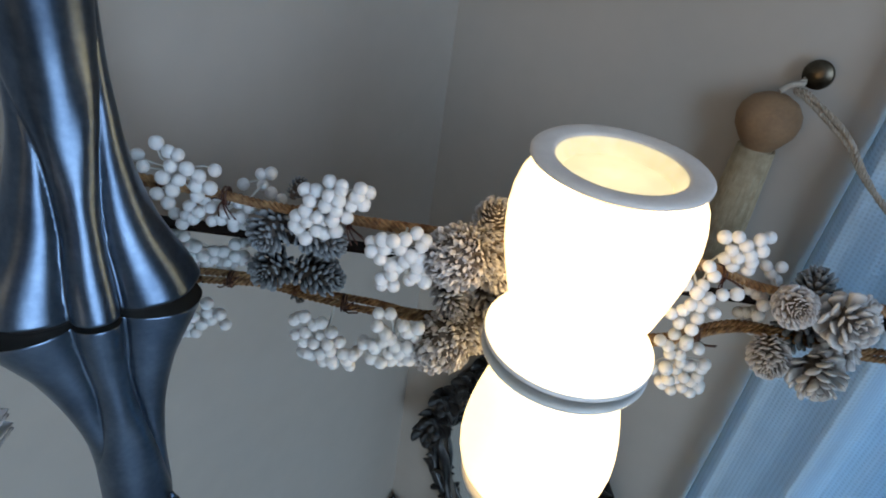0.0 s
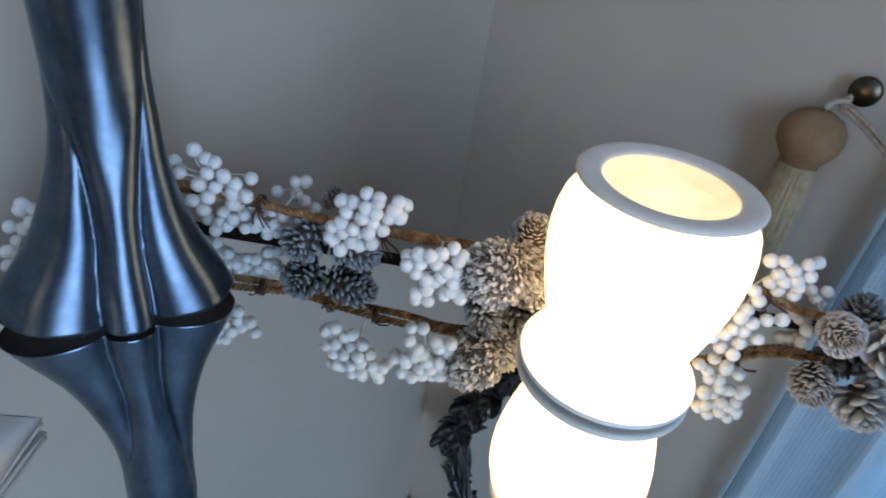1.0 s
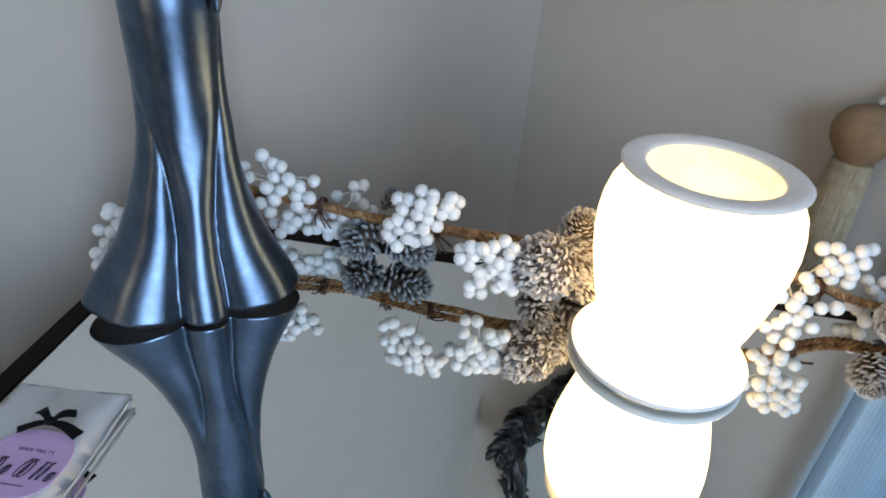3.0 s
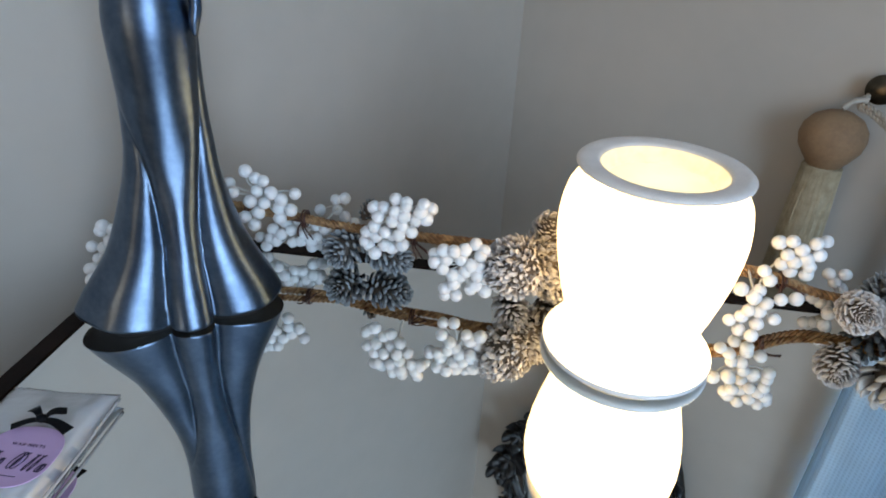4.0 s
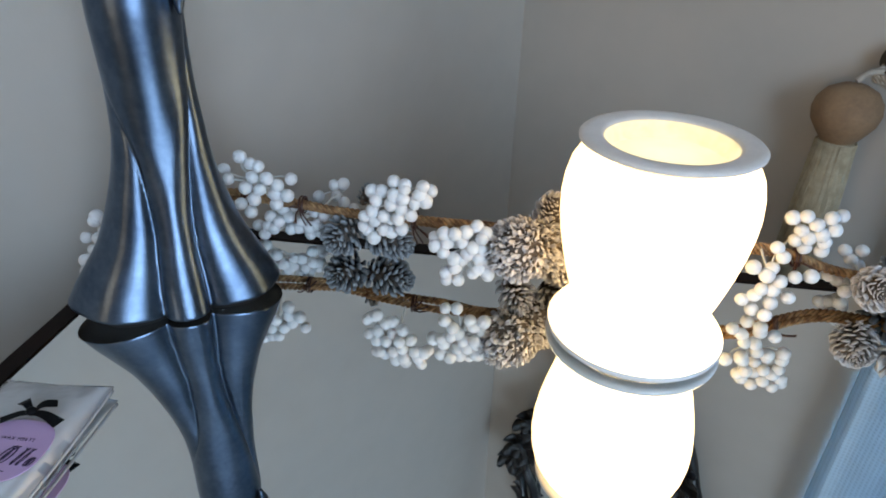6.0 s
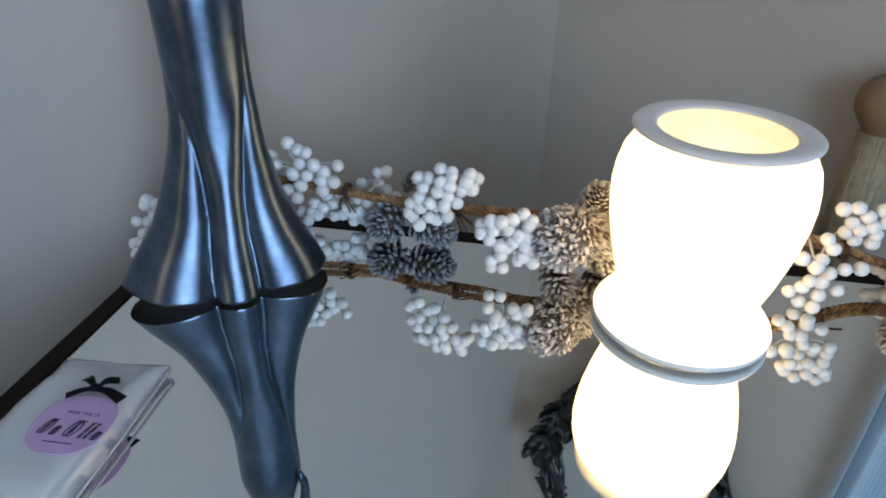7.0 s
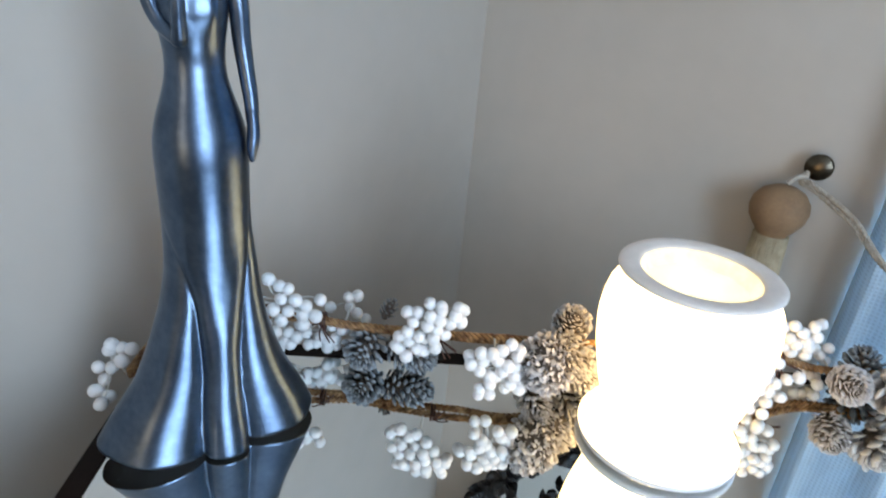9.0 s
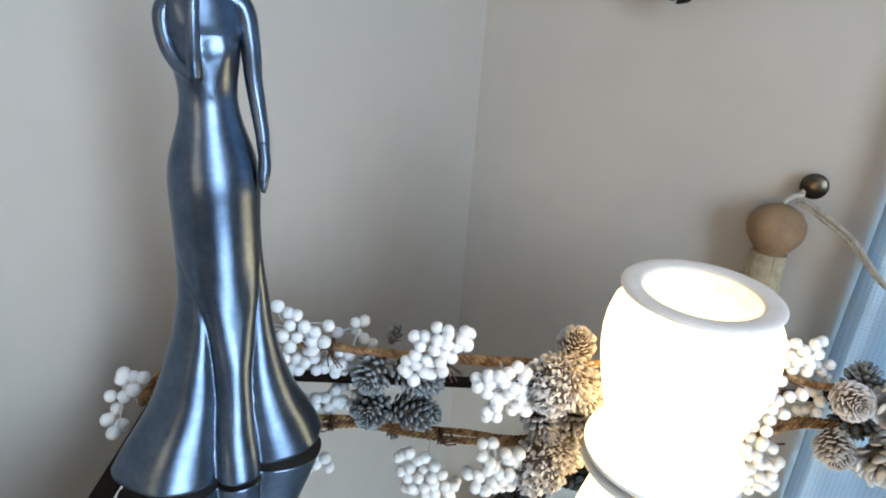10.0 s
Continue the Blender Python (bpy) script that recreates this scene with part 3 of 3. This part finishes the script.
def pine_cone(at, axis, length, radius, count, kind, material, openness, label):
    """Scales in a spiral round a core; openness: degrees by which the scales stand out from the axis."""
    key = (kind, material.name)
    if key not in DRESSED:
        DRESSED[key] = SCALES[kind].copy()
        DRESSED[key].materials.append(material)
    turn = Vector(axis).normalized().to_track_quat("Z", "Y").to_matrix().to_4x4()
    m = G @ Matrix.Translation(at) @ turn
    core = bmesh.new()
    fat = {"chip": 1.9, "rose": 1.5}.get(kind, 1.0)
    lathe([(0, -0.5 * length), (0.3 * fat * radius, -0.42 * length), (0.42 * fat * radius, -0.1 * length), (0.3 * fat * radius, 0.25 * length), (0, 0.46 * length)], 14, core)
    cone = part("pine_cone", core, M_CONE_CORE, garland, label)
    cone.matrix_local = m
    for i in range(count):
        u = (i + 0.5) / count
        around = i * 2.39996 + random.uniform(-0.12, 0.12)
        z = length * (-0.46 + 0.86 * u)
        wide = radius * (math.sin(math.pi * min(1.0, 0.20 + 0.78 * u)) ** 0.6)
        tilt = radians(openness * (1 - u) ** 0.7 + 6 + random.uniform(-7, 7))
        size = max(0.25 * radius, wide * 0.78) * random.uniform(0.88, 1.1)
        out = 0.22
        if kind == "chip":
            out, size = 0.68, radius * random.uniform(0.16, 0.40)
            tilt += radians(random.uniform(-42, 38))
        elif kind == "rose":
            out, size = 0.42, size * 0.70
        s = Matrix.Rotation(around, 4, "Z") @ Matrix.Translation((out * wide, 0, z)) @ Matrix.Rotation(-(math.pi / 2 - tilt), 4, "Y") @ Matrix.Rotation(random.uniform(-0.5, 0.5) * (2.4 if kind == "chip" else 1.0), 4, "X") @ Matrix.Diagonal((size, size, size, 1))
        place("scale", DRESSED[key], None, cone, m=s)
    return cone


GREY, PALE = M_CONE_GREY, M_CONE
pine_cone((0.0312, 0.375, 0.0370), (-0.55, -0.75, 0.1), 0.042, 0.0228, 480, "chip", PALE, 74, "dense frosted pine cone lying on its side")
pine_cone((0.0505, 0.391, 0.0315), (0.6, -0.75, -0.1), 0.038, 0.0210, 420, "chip", PALE, 74, "dense frosted pine cone lit by the burner")
pine_cone((0.0555, 0.414, 0.0490), (-0.05, -0.55, 0.75), 0.040, 0.0180, 110, "rose", PALE, 62, "plump pine cone standing up")
pine_cone((-0.0992, 0.4125, 0.0165), (-0.25, -0.85, -0.15), 0.034, 0.0185, 80, "open", GREY, 74, "grey pine cone at the table's back edge")
pine_cone((-0.0640, 0.4115, 0.0170), (0.85, -0.45, -0.15), 0.046, 0.0185, 100, "open", GREY, 66, "grey pine cone pointing along the rope")
pine_cone((-0.083, 0.424, 0.046), (0.4, 0.1, 0.9), 0.020, 0.0085, 40, "open", GREY, 60, "small grey pine cone behind the rope")
pine_cone((0.2700, 0.390, 0.0235), (-0.20, -0.85, 0.30), 0.034, 0.0175, 150, "rose", PALE, 74, "dense frosted pine cone facing the room")
pine_cone((0.300, 0.421, 0.019), (-0.10, 0.20, 0.9), 0.038, 0.0185, 80, "open", GREY, 76, "grey pine cone standing upright")
pine_cone((0.3010, 0.380, 0.0245), (-0.05, -0.80, 0.30), 0.030, 0.0225, 46, "broad", M_CONE_TAN, 88, "open frosted pine cone with broad petal-like scales")
pine_cone((0.321, 0.397, 0.016), (-0.15, 0.05, 0.95), 0.034, 0.0195, 70, "open", PALE, 62, "open pine cone tucked in behind the others")
pine_cone((0.033, 0.399, 0.0130), (0.35, -0.75, 0.15), 0.034, 0.0165, 90, "open", PALE, 72, "low pine cone under the frosted ones")
pine_cone((0.063, 0.397, 0.0140), (0.5, -0.6, 0.3), 0.036, 0.0165, 90, "open", PALE, 66, "low pine cone beside the burner")


def tie(at):
    c = G @ Vector(at)
    bm = bmesh.new()
    loop = [c + Vector((0.0015 * math.sin(a * 0.31), 0.0062 * math.cos(a), 0.0062 * math.sin(a))) for a in (k * 0.35 for k in range(56))]
    tube(loop, 0.0007, 5, bm)
    for k in range(4):
        d = Vector((random.uniform(-1, 1), random.uniform(-1, -0.2), random.uniform(-1, 0.3))).normalized()
        tube(bend([c - Vector((0, 0.006, 0)), c - Vector((0, 0.007, 0)) + d * 0.006, c - Vector((0, 0.006, 0)) + d * 0.012 + Vector((0.003, 0, -0.003))], 4), 0.0006, 5, bm)
    part("binding_wire", bm, M_WIRE, garland, "dark brown binding wire round the rope")


for at in ((-0.131, 0.418, 0.0360), (-0.0435, 0.407, 0.0365), (0.2235, 0.414, 0.029), (-0.175, 0.418, 0.0395)):
    tie(at)


# ---- the sachet of wax melts ----
def wax_sachet(x, y, turn):
    t = empty("wax_melt_sachet", pose(x, y, 0.0004, 0, 0, turn), "clear wax melt sachet with lilac label and black bow", "sachet")
    w, l, h, mid = 0.0315, 0.0520, 0.0115, 0.0015
    part("wax_bar", box(mid - w + 0.006, mid + w - 0.012, -l + 0.006, l - 0.020, 0.001, h - 0.0025, 0.002), M_WAX, t, "pale wax bar inside the film")
    bm = bmesh.new()
    nx, ny, sheets = 22, 36, []
    for top in (True, False):
        grid = []
        for j in range(ny + 1):
            v = -1 + 2 * j / ny
            row = []
            for i in range(nx + 1):
                u = -1 + 2 * i / nx
                fat = (1 - abs(u) ** 8) * (1 - max(0.0, (v - 0.1) / 0.9) ** 2.2) * (1 - max(0.0, -v) ** 8)
                wr = 0.0007 * noise.noise(Vector((u * 4, v * 7, 3.0 * top))) * (0.4 + abs(u))
                zz = 0.0008 + (h * fat + wr if top else 0.0) + (0.0066 if top else 0.0056) * max(0.0, (v - 0.2)) ** 2 * (0.3 + 0.7 * (u > 0) * u)
                row.append(bm.verts.new((mid + u * w, v * l + 0.003, max(zz, 0.0003 + 0.0004 * top))))
            grid.append(row)
        sheets.append(grid)
        for j in range(ny):
            for i in range(nx):
                q = (grid[j][i], grid[j][i + 1], grid[j + 1][i + 1], grid[j + 1][i])
                bm.faces.new(q if top else q[::-1])
    a, b = sheets
    rim = lambda g: [g[0][i] for i in range(nx)] + [g[j][nx] for j in range(ny)] + [g[ny][i] for i in range(nx, 0, -1)] + [g[j][0] for j in range(ny, 0, -1)]
    ra, rb = rim(a), rim(b)
    for k in range(len(ra)):
        n = (k + 1) % len(ra)
        bm.faces.new((rb[k], rb[n], ra[n], ra[k]))
    film_ob = part("film", smooth(bm), M_FILM, t, "crinkled clear film")
    film_ob.visible_shadow = False
    # the folded side seam of the film
    part("film_seam", tube(bend([(mid + w + 0.001, l, 0.0045), (mid + w + 0.002, 0.01, 0.0035), (mid + w + 0.0015, -l, 0.003)], 8), 0.0009, 6), M_FILM, t, "clear welded seam")
    # a round label with softly squared sides
    bm = bmesh.new()
    top_z = h + 0.0012
    out = []
    for d in range(0, 360, 6):
        c, sn = math.cos(radians(d)), math.sin(radians(d))
        k = 0.0188 / (abs(c) ** 2.6 + abs(sn) ** 2.6) ** (1 / 2.6)
        out.append((0.0142 + k * c, -0.0010 + k * sn))
    lo, hi = [bm.verts.new((px, py, top_z)) for px, py in out], [bm.verts.new((px, py, top_z + 0.0006)) for px, py in out]
    bm.faces.new(lo[::-1])
    bm.faces.new(hi)
    for k in range(len(out)):
        bm.faces.new((lo[k], lo[(k + 1) % len(out)], hi[(k + 1) % len(out)], hi[k]))
    label = part("label", bm, M_LABEL, t, "lilac printed card label")
    z = top_z + 0.0008
    font = bpy.data.curves.new("words", "FONT")
    font.body, font.size, font.align_x, font.extrude = "WAX MELTS", 0.0026, "CENTER", 0.00005
    font.space_character = 1.25
    words = new("words", font)
    dg = bpy.context.evaluated_depsgraph_get()
    me = bpy.data.meshes.new_from_object(words.evaluated_get(dg))
    bpy.data.objects.remove(words)
    me.materials.clear()
    place("printed_words", me, M_INK, label, m=pose(0.0155, 0.0048, z))
    # the name on the label: plain flowing strokes
    bm = bmesh.new()
    for cx, wd, hg, turns in ((-0.0115, 0.0060, 0.0095, 2), (-0.0062, 0.0040, 0.0055, 2), (0.0020, 0.0075, 0.0105, 2), (0.0084, 0.0036, 0.0100, 1), (0.0112, 0.0036, 0.0100, 1), (0.0148, 0.0044, 0.0050, 2)):
        stroke = []
        for k in range(25):
            a = 2 * math.pi * turns * k / 24
            along = -0.5 + k / 24
            stroke.append(Vector((0.0150 + cx + wd * (0.55 * along + 0.28 * math.sin(a)) + 0.25 * hg * 0.5 * math.cos(a), -0.0040 - 0.5 * (0.0105 - hg) + hg * 0.5 * math.cos(a), z)))
        tube(stroke, lambda u: 0.00020 + 0.00018 * abs(math.sin(u * 9)), 5, bm)
    part("printed_strokes", bm, M_INK, label)
    part("printed_bar", box(0.007, 0.022, -0.0135, -0.0131, z - 0.0001, z), M_INK, label)
    # the bow
    zb = top_z + 0.0022

    def ribbon(points, half, name):
        line = bend(points, 8)
        bm = bmesh.new()
        rows = []
        for i, p in enumerate(line):
            d = (line[min(i + 1, len(line) - 1)] - line[max(i - 1, 0)])
            s = Vector((-d.y, d.x, 0)).normalized() * half(i / (len(line) - 1))
            rows.append([bm.verts.new(q) for q in (p - s, p + s, p + s + Vector((0, 0, 0.0004)), p - s + Vector((0, 0, 0.0004)))])
        for p, q in zip(rows, rows[1:]):
            for k in range(4):
                bm.faces.new((p[k], p[(k + 1) % 4], q[(k + 1) % 4], q[k]))
        bm.faces.new(rows[0][::-1])
        bm.faces.new(rows[-1])
        return part(name, bm, M_RIBBON, bow)

    bow = part("bow", ball(1.0, m=Matrix.Translation((0.0122, 0.0212, zb + 0.001)) @ Matrix.Diagonal((0.0030, 0.0025, 0.0022, 1)), rings=8), M_RIBBON, t, "black satin ribbon bow")
    knot = (0.0122, 0.0212, zb)
    ribbon([knot, (0.0086, 0.0238, zb + 0.003), (0.0046, 0.0265, zb + 0.0015)], lambda u: 0.0011 + 0.0019 * u, "bow_loop")
    ribbon([knot, (0.0169, 0.0245, zb + 0.003), (0.0220, 0.0275, zb + 0.0015)], lambda u: 0.0011 + 0.0026 * u - 0.0014 * u ** 4, "bow_loop")
    ribbon([knot, (0.0075, 0.0185, zb + 0.001), (0.0005, 0.0140, zb)], lambda u: 0.0016 + 0.0005 * u, "bow_tail")
    ribbon([knot, (0.0205, 0.0195, zb + 0.001), (0.0298, 0.0158, zb)], lambda u: 0.0016 + 0.0014 * u, "bow_tail")
    return t


wax_sachet(-0.2130, 0.1845, 1.5)

# ---- on the wall: ornate oval mirror ----
def oval_mirror(s, z):
    """An oval looking-glass in a carved black frame of leaves and flowers."""
    t = empty("oval_wall_mirror", ROOM @ pose(s, -0.004, z), "oval wall mirror in a carved black frame of flowers and leaves", "wall mirror")
    A, B, P = 0.167, 0.300, 0.70

    def edge(a, grow, depth):
        """A point of the pointed oval at angle a, moved outwards by grow."""
        c, s = math.cos(a), math.sin(a)
        return Vector(((A + grow) * math.copysign(abs(c) ** (2 * P), c), depth, (B + grow) * math.copysign(abs(s) ** (2 * P), s)))

    angles = [2 * math.pi * k / 96 for k in range(96)]
    bm = bmesh.new()
    rim = [bm.verts.new(edge(a, -0.022, -0.012)) for a in angles]
    back = [bm.verts.new((v.co.x, -0.004, v.co.z)) for v in rim]
    bm.faces.new(rim)
    bm.faces.new(back[::-1])
    for k in range(96):
        bm.faces.new((rim[k], back[k], back[(k + 1) % 96], rim[(k + 1) % 96]))
    part("looking_glass", bm, M_MIRROR, t, "plain silvered glass")
    # two entwined stems run all the way round
    bm = bmesh.new()
    for r, off, wob in ((0.011, 0.009, 0), (0.009, -0.010, 2.6)):
        tube([edge(a, off + 0.006 * math.sin(a * 12 + wob), -0.018 - 0.005 * math.cos(a * 12 + wob)) for a in angles + angles[:1]], r, 8, bm)
    frame_ob = part("carved_frame", bm, M_BLACK, t)
    petal = bmesh.new()
    bmesh.ops.create_uvsphere(petal, u_segments=12, v_segments=8, radius=1)
    for v in petal.verts:
        x, z = v.co.x, v.co.z
        v.co.y = v.co.y * 0.22 - 0.45 * x ** 2 + 0.25 * z ** 2
        v.co.z *= 0.62 * (1 + 0.25 * x)
    smooth(petal)
    leaf = bpy.data.meshes.new("leaf")
    petal.to_mesh(leaf)
    petal.free()
    leaf.materials.append(M_BLACK)
    rnd = random.Random(8)
    for k in range(90):
        a = 2 * math.pi * k / 90 + rnd.uniform(-0.03, 0.03)
        low = max(0.0, -math.sin(a))
        r = rnd.uniform(0.010, 0.016) + 0.008 * low
        place("leaf", leaf, None, frame_ob, m=Matrix.Translation(edge(a, rnd.uniform(-0.012, 0.014) * (1 + 0.6 * low), -0.030 + rnd.uniform(-0.006, 0.006)))
              @ Euler((rnd.uniform(-0.4, 0.4), rnd.uniform(0, 6.28), rnd.uniform(-0.4, 0.4))).to_matrix().to_4x4() @ Matrix.Diagonal((r, r, r, 1)))
    # flowers crowd the lower end and stand singly higher up
    blooms = [(Vector((0, -0.034, -B - 0.030)), 0.9), (Vector((-0.020, -0.032, -B - 0.036)), 0.8), (Vector((0.020, -0.032, -B - 0.036)), 0.8), (Vector((0.002, -0.030, -B - 0.054)), 0.85), (Vector((-0.040, -0.030, -0.118)), 0.9), (Vector((0.040, -0.030, -0.118)), 0.9), (Vector((-0.022, -0.030, -0.165)), 0.7), (Vector((0.022, -0.030, -0.165)), 0.7)]
    for deg, sc, grow in ((-90, 1.0, -0.02), (-110, 1.0, 0.0), (-126, 1.1, 0.004), (-140, 1.15, -0.008), (-153, 1.1, 0.008), (-167, 1.25, 0.0), (-181, 1.1, 0.010), (125, 0.9, 0.0)):
        for side in (deg, -180 - deg):
            blooms.append((edge(radians(side), grow, -0.036), sc))
    for centre, sc in blooms:
        sc *= 1.15
        lean = Euler((rnd.uniform(-0.3, 0.3), rnd.uniform(0, 6), rnd.uniform(-0.3, 0.3))).to_matrix().to_4x4()
        for k in range(10):
            inner = k >= 6
            a = k * 1.0472 + (0.5 if inner else 0.0)
            d, r = (0.006, 0.0085) if inner else (0.0135, 0.0135)
            place("petal", leaf, None, frame_ob, m=Matrix.Translation(centre) @ lean @ Matrix.Translation((sc * d * math.cos(a), -0.007 if inner else 0.0, sc * d * math.sin(a)))
                  @ Matrix.Rotation(-a, 4, "Y") @ Matrix.Rotation(-0.35, 4, "Z") @ Matrix.Diagonal((sc * r, sc * r, sc * r, 1)))
    return t


oval_mirror(0.262, 0.665)


# ---- curtain with its tie-back ----
def curtain():
    """One hanging cloth with soft upright folds and a straight leading edge."""
    bm = bmesh.new()
    cols, rows, grid = 300, 40, []
    for layer in (0, 1):
        for j in range(rows + 1):
            z = -0.70 + 2.22 * j / rows
            for i in range(cols + 1):
                u = i / cols
                s = 0.512 + 1.055 * u
                fold = 0.030 * (math.sin(u * 52 + 0.5 + 0.3 * math.sin(u * 17)) + 0.35 * math.sin(u * 121 + z)) * min(1, u * 12)
                # the leading edge is turned back against the wall
                out = 0.005 + 0.045 * min(1.0, u / 0.012) ** 0.5
                grid.append(bm.verts.new((s + 0.003 * math.sin(z * 5), -out + fold - layer * 0.0022, z)))
    stride, block = cols + 1, (cols + 1) * (rows + 1)
    for j in range(rows):
        for i in range(cols):
            q = [grid[j * stride + i], grid[j * stride + i + 1], grid[(j + 1) * stride + i + 1], grid[(j + 1) * stride + i]]
            bm.faces.new(q[::-1])
            o = [grid[block + (j * stride + i)], grid[block + j * stride + i + 1], grid[block + (j + 1) * stride + i + 1], grid[block + (j + 1) * stride + i]]
            bm.faces.new(o)
    for j in range(rows):
        for i in (0, cols):
            k = j * stride + i
            bm.faces.new((grid[k], grid[k + stride], grid[block + k + stride], grid[block + k]))
    bmesh.ops.recalc_face_normals(bm, faces=bm.faces)
    ob = part("curtain", smooth(bm), M_CURTAIN)
    ob.matrix_world = ROOM
    return tagged(ob, "pale woven curtain hanging in soft folds beside the tie-back hook", "curtain")


curtain()


def wall_hook(s, z):
    t = empty("wall_hook", ROOM @ pose(s, 0.0, z), "round bronze tie-back hook fixed to the wall", "hook")
    part("wall_plate", lathe([(0, 0.0), (0.009, 0.0), (0.0095, 0.002), (0.007, 0.005), (0, 0.006)], 40), M_BRASS, t).matrix_local = pose(0, 0, 0, 90, 0, 0)
    part("stem", lathe([(0.005, 0.004), (0.004, 0.007), (0.0055, 0.0095)], 24), M_BRASS, t).matrix_local = pose(0, 0, 0, 90, 0, 0)
    part("knob", lathe([(0.005, 0.009), (0.0125, 0.010), (0.0148, 0.0135), (0.0144, 0.0165), (0.0125, 0.0172), (0.0095, 0.0195), (0, 0.0215)], 40), M_BRASS, t, "polished domed bronze knob").matrix_local = pose(0, 0, 0, 90, 0, 0)
    return t


wall_hook(0.443, 0.113)


def tie_back():
    t = empty("curtain_tie_back", ROOM @ pose(0.443, -0.02, 0.11), "twisted cream cord tie-back with a beige ball tassel", "tie-back")
    for k, shift in enumerate((0.0, 0.010)):
        line = bend([(-0.004, 0.006, 0.004 - shift * 0.2), (-0.012, -0.002, -0.012 - shift * 0.3), (0.002, -0.010, -0.014 - shift * 0.5), (0.0465, -0.030, -0.034 - shift * 0.6), (0.0775, -0.044, -0.062 - shift * 0.3), (0.106, -0.055, -0.083 + shift * 0.2), (0.17, -0.075, -0.115), (0.30, -0.07, -0.15)], 20)
        for q in range(3):
            part("cord_strand", tube(twist(line, 0.0017, 0.013, q * 2.094 + k), 0.00135, 7), M_CORD, t)
    tassel = part("tassel_ball", lathe([(0, 0.027), (0.012, 0.0258), (0.023, 0.020), (0.0300, 0.010), (0.0318, 0.0), (0.0295, -0.011), (0.023, -0.021), (0.018, -0.0275), (0.0155, -0.031), (0, -0.031)], 48), M_BALL, t, "round ball wound with beige thread")
    tassel.matrix_local = pose(-0.0245, -0.014, -0.047)
    part("tassel_loop", tube(bend([(-0.0245, -0.014, -0.018), (-0.018, -0.008, -0.010), (-0.008, 0.000, -0.008)], 8), 0.003, 8), M_CORD, t)
    part("tassel_skirt_core", lathe([(0.0165, 0.0), (0.0185, -0.01), (0.0215, -0.05), (0.0235, -0.16), (0, -0.16)], 32), M_TASSEL, tassel).matrix_local = pose(0, 0, -0.030)
    bm = bmesh.new()
    for k in range(130):
        a = 2 * math.pi * k / 130
        r = 0.0185 + random.uniform(-0.0006, 0.0006)
        sway = random.uniform(-0.06, 0.06)
        tube([(r * math.cos(a), r * math.sin(a), -0.031), (1.12 * r * math.cos(a + sway / 3), 1.12 * r * math.sin(a + sway / 3), -0.08), (1.33 * r * math.cos(a + sway), 1.33 * r * math.sin(a + sway), -0.192)], 0.0007, 4, bm)
    part("tassel_fringe", bm, M_TASSEL, tassel, "hanging cream threads")
    return t


tie_back()


# ---- corner shelf, high in the corner ----
def corner_shelf():
    bm = bmesh.new()
    tip, top = (0.012, -0.012, 0.945), 1.12
    low = bm.verts.new(tip)
    ring = [bm.verts.new(p) for p in ((0.004, -0.004, top), (0.15, -0.004, top), (0.13, -0.09, top), (0.09, -0.13, top), (0.004, -0.15, top))]
    for k in range(5):
        bm.faces.new((low, ring[(k + 1) % 5], ring[k]))
    bm.faces.new(ring)
    bmesh.ops.recalc_face_normals(bm, faces=bm.faces)
    ob = part("corner_shelf", bm, M_BLACK)
    ob.matrix_world = ROOM
    return tagged(ob, "small black pointed corner bracket shelf", "shelf")


corner_shelf()
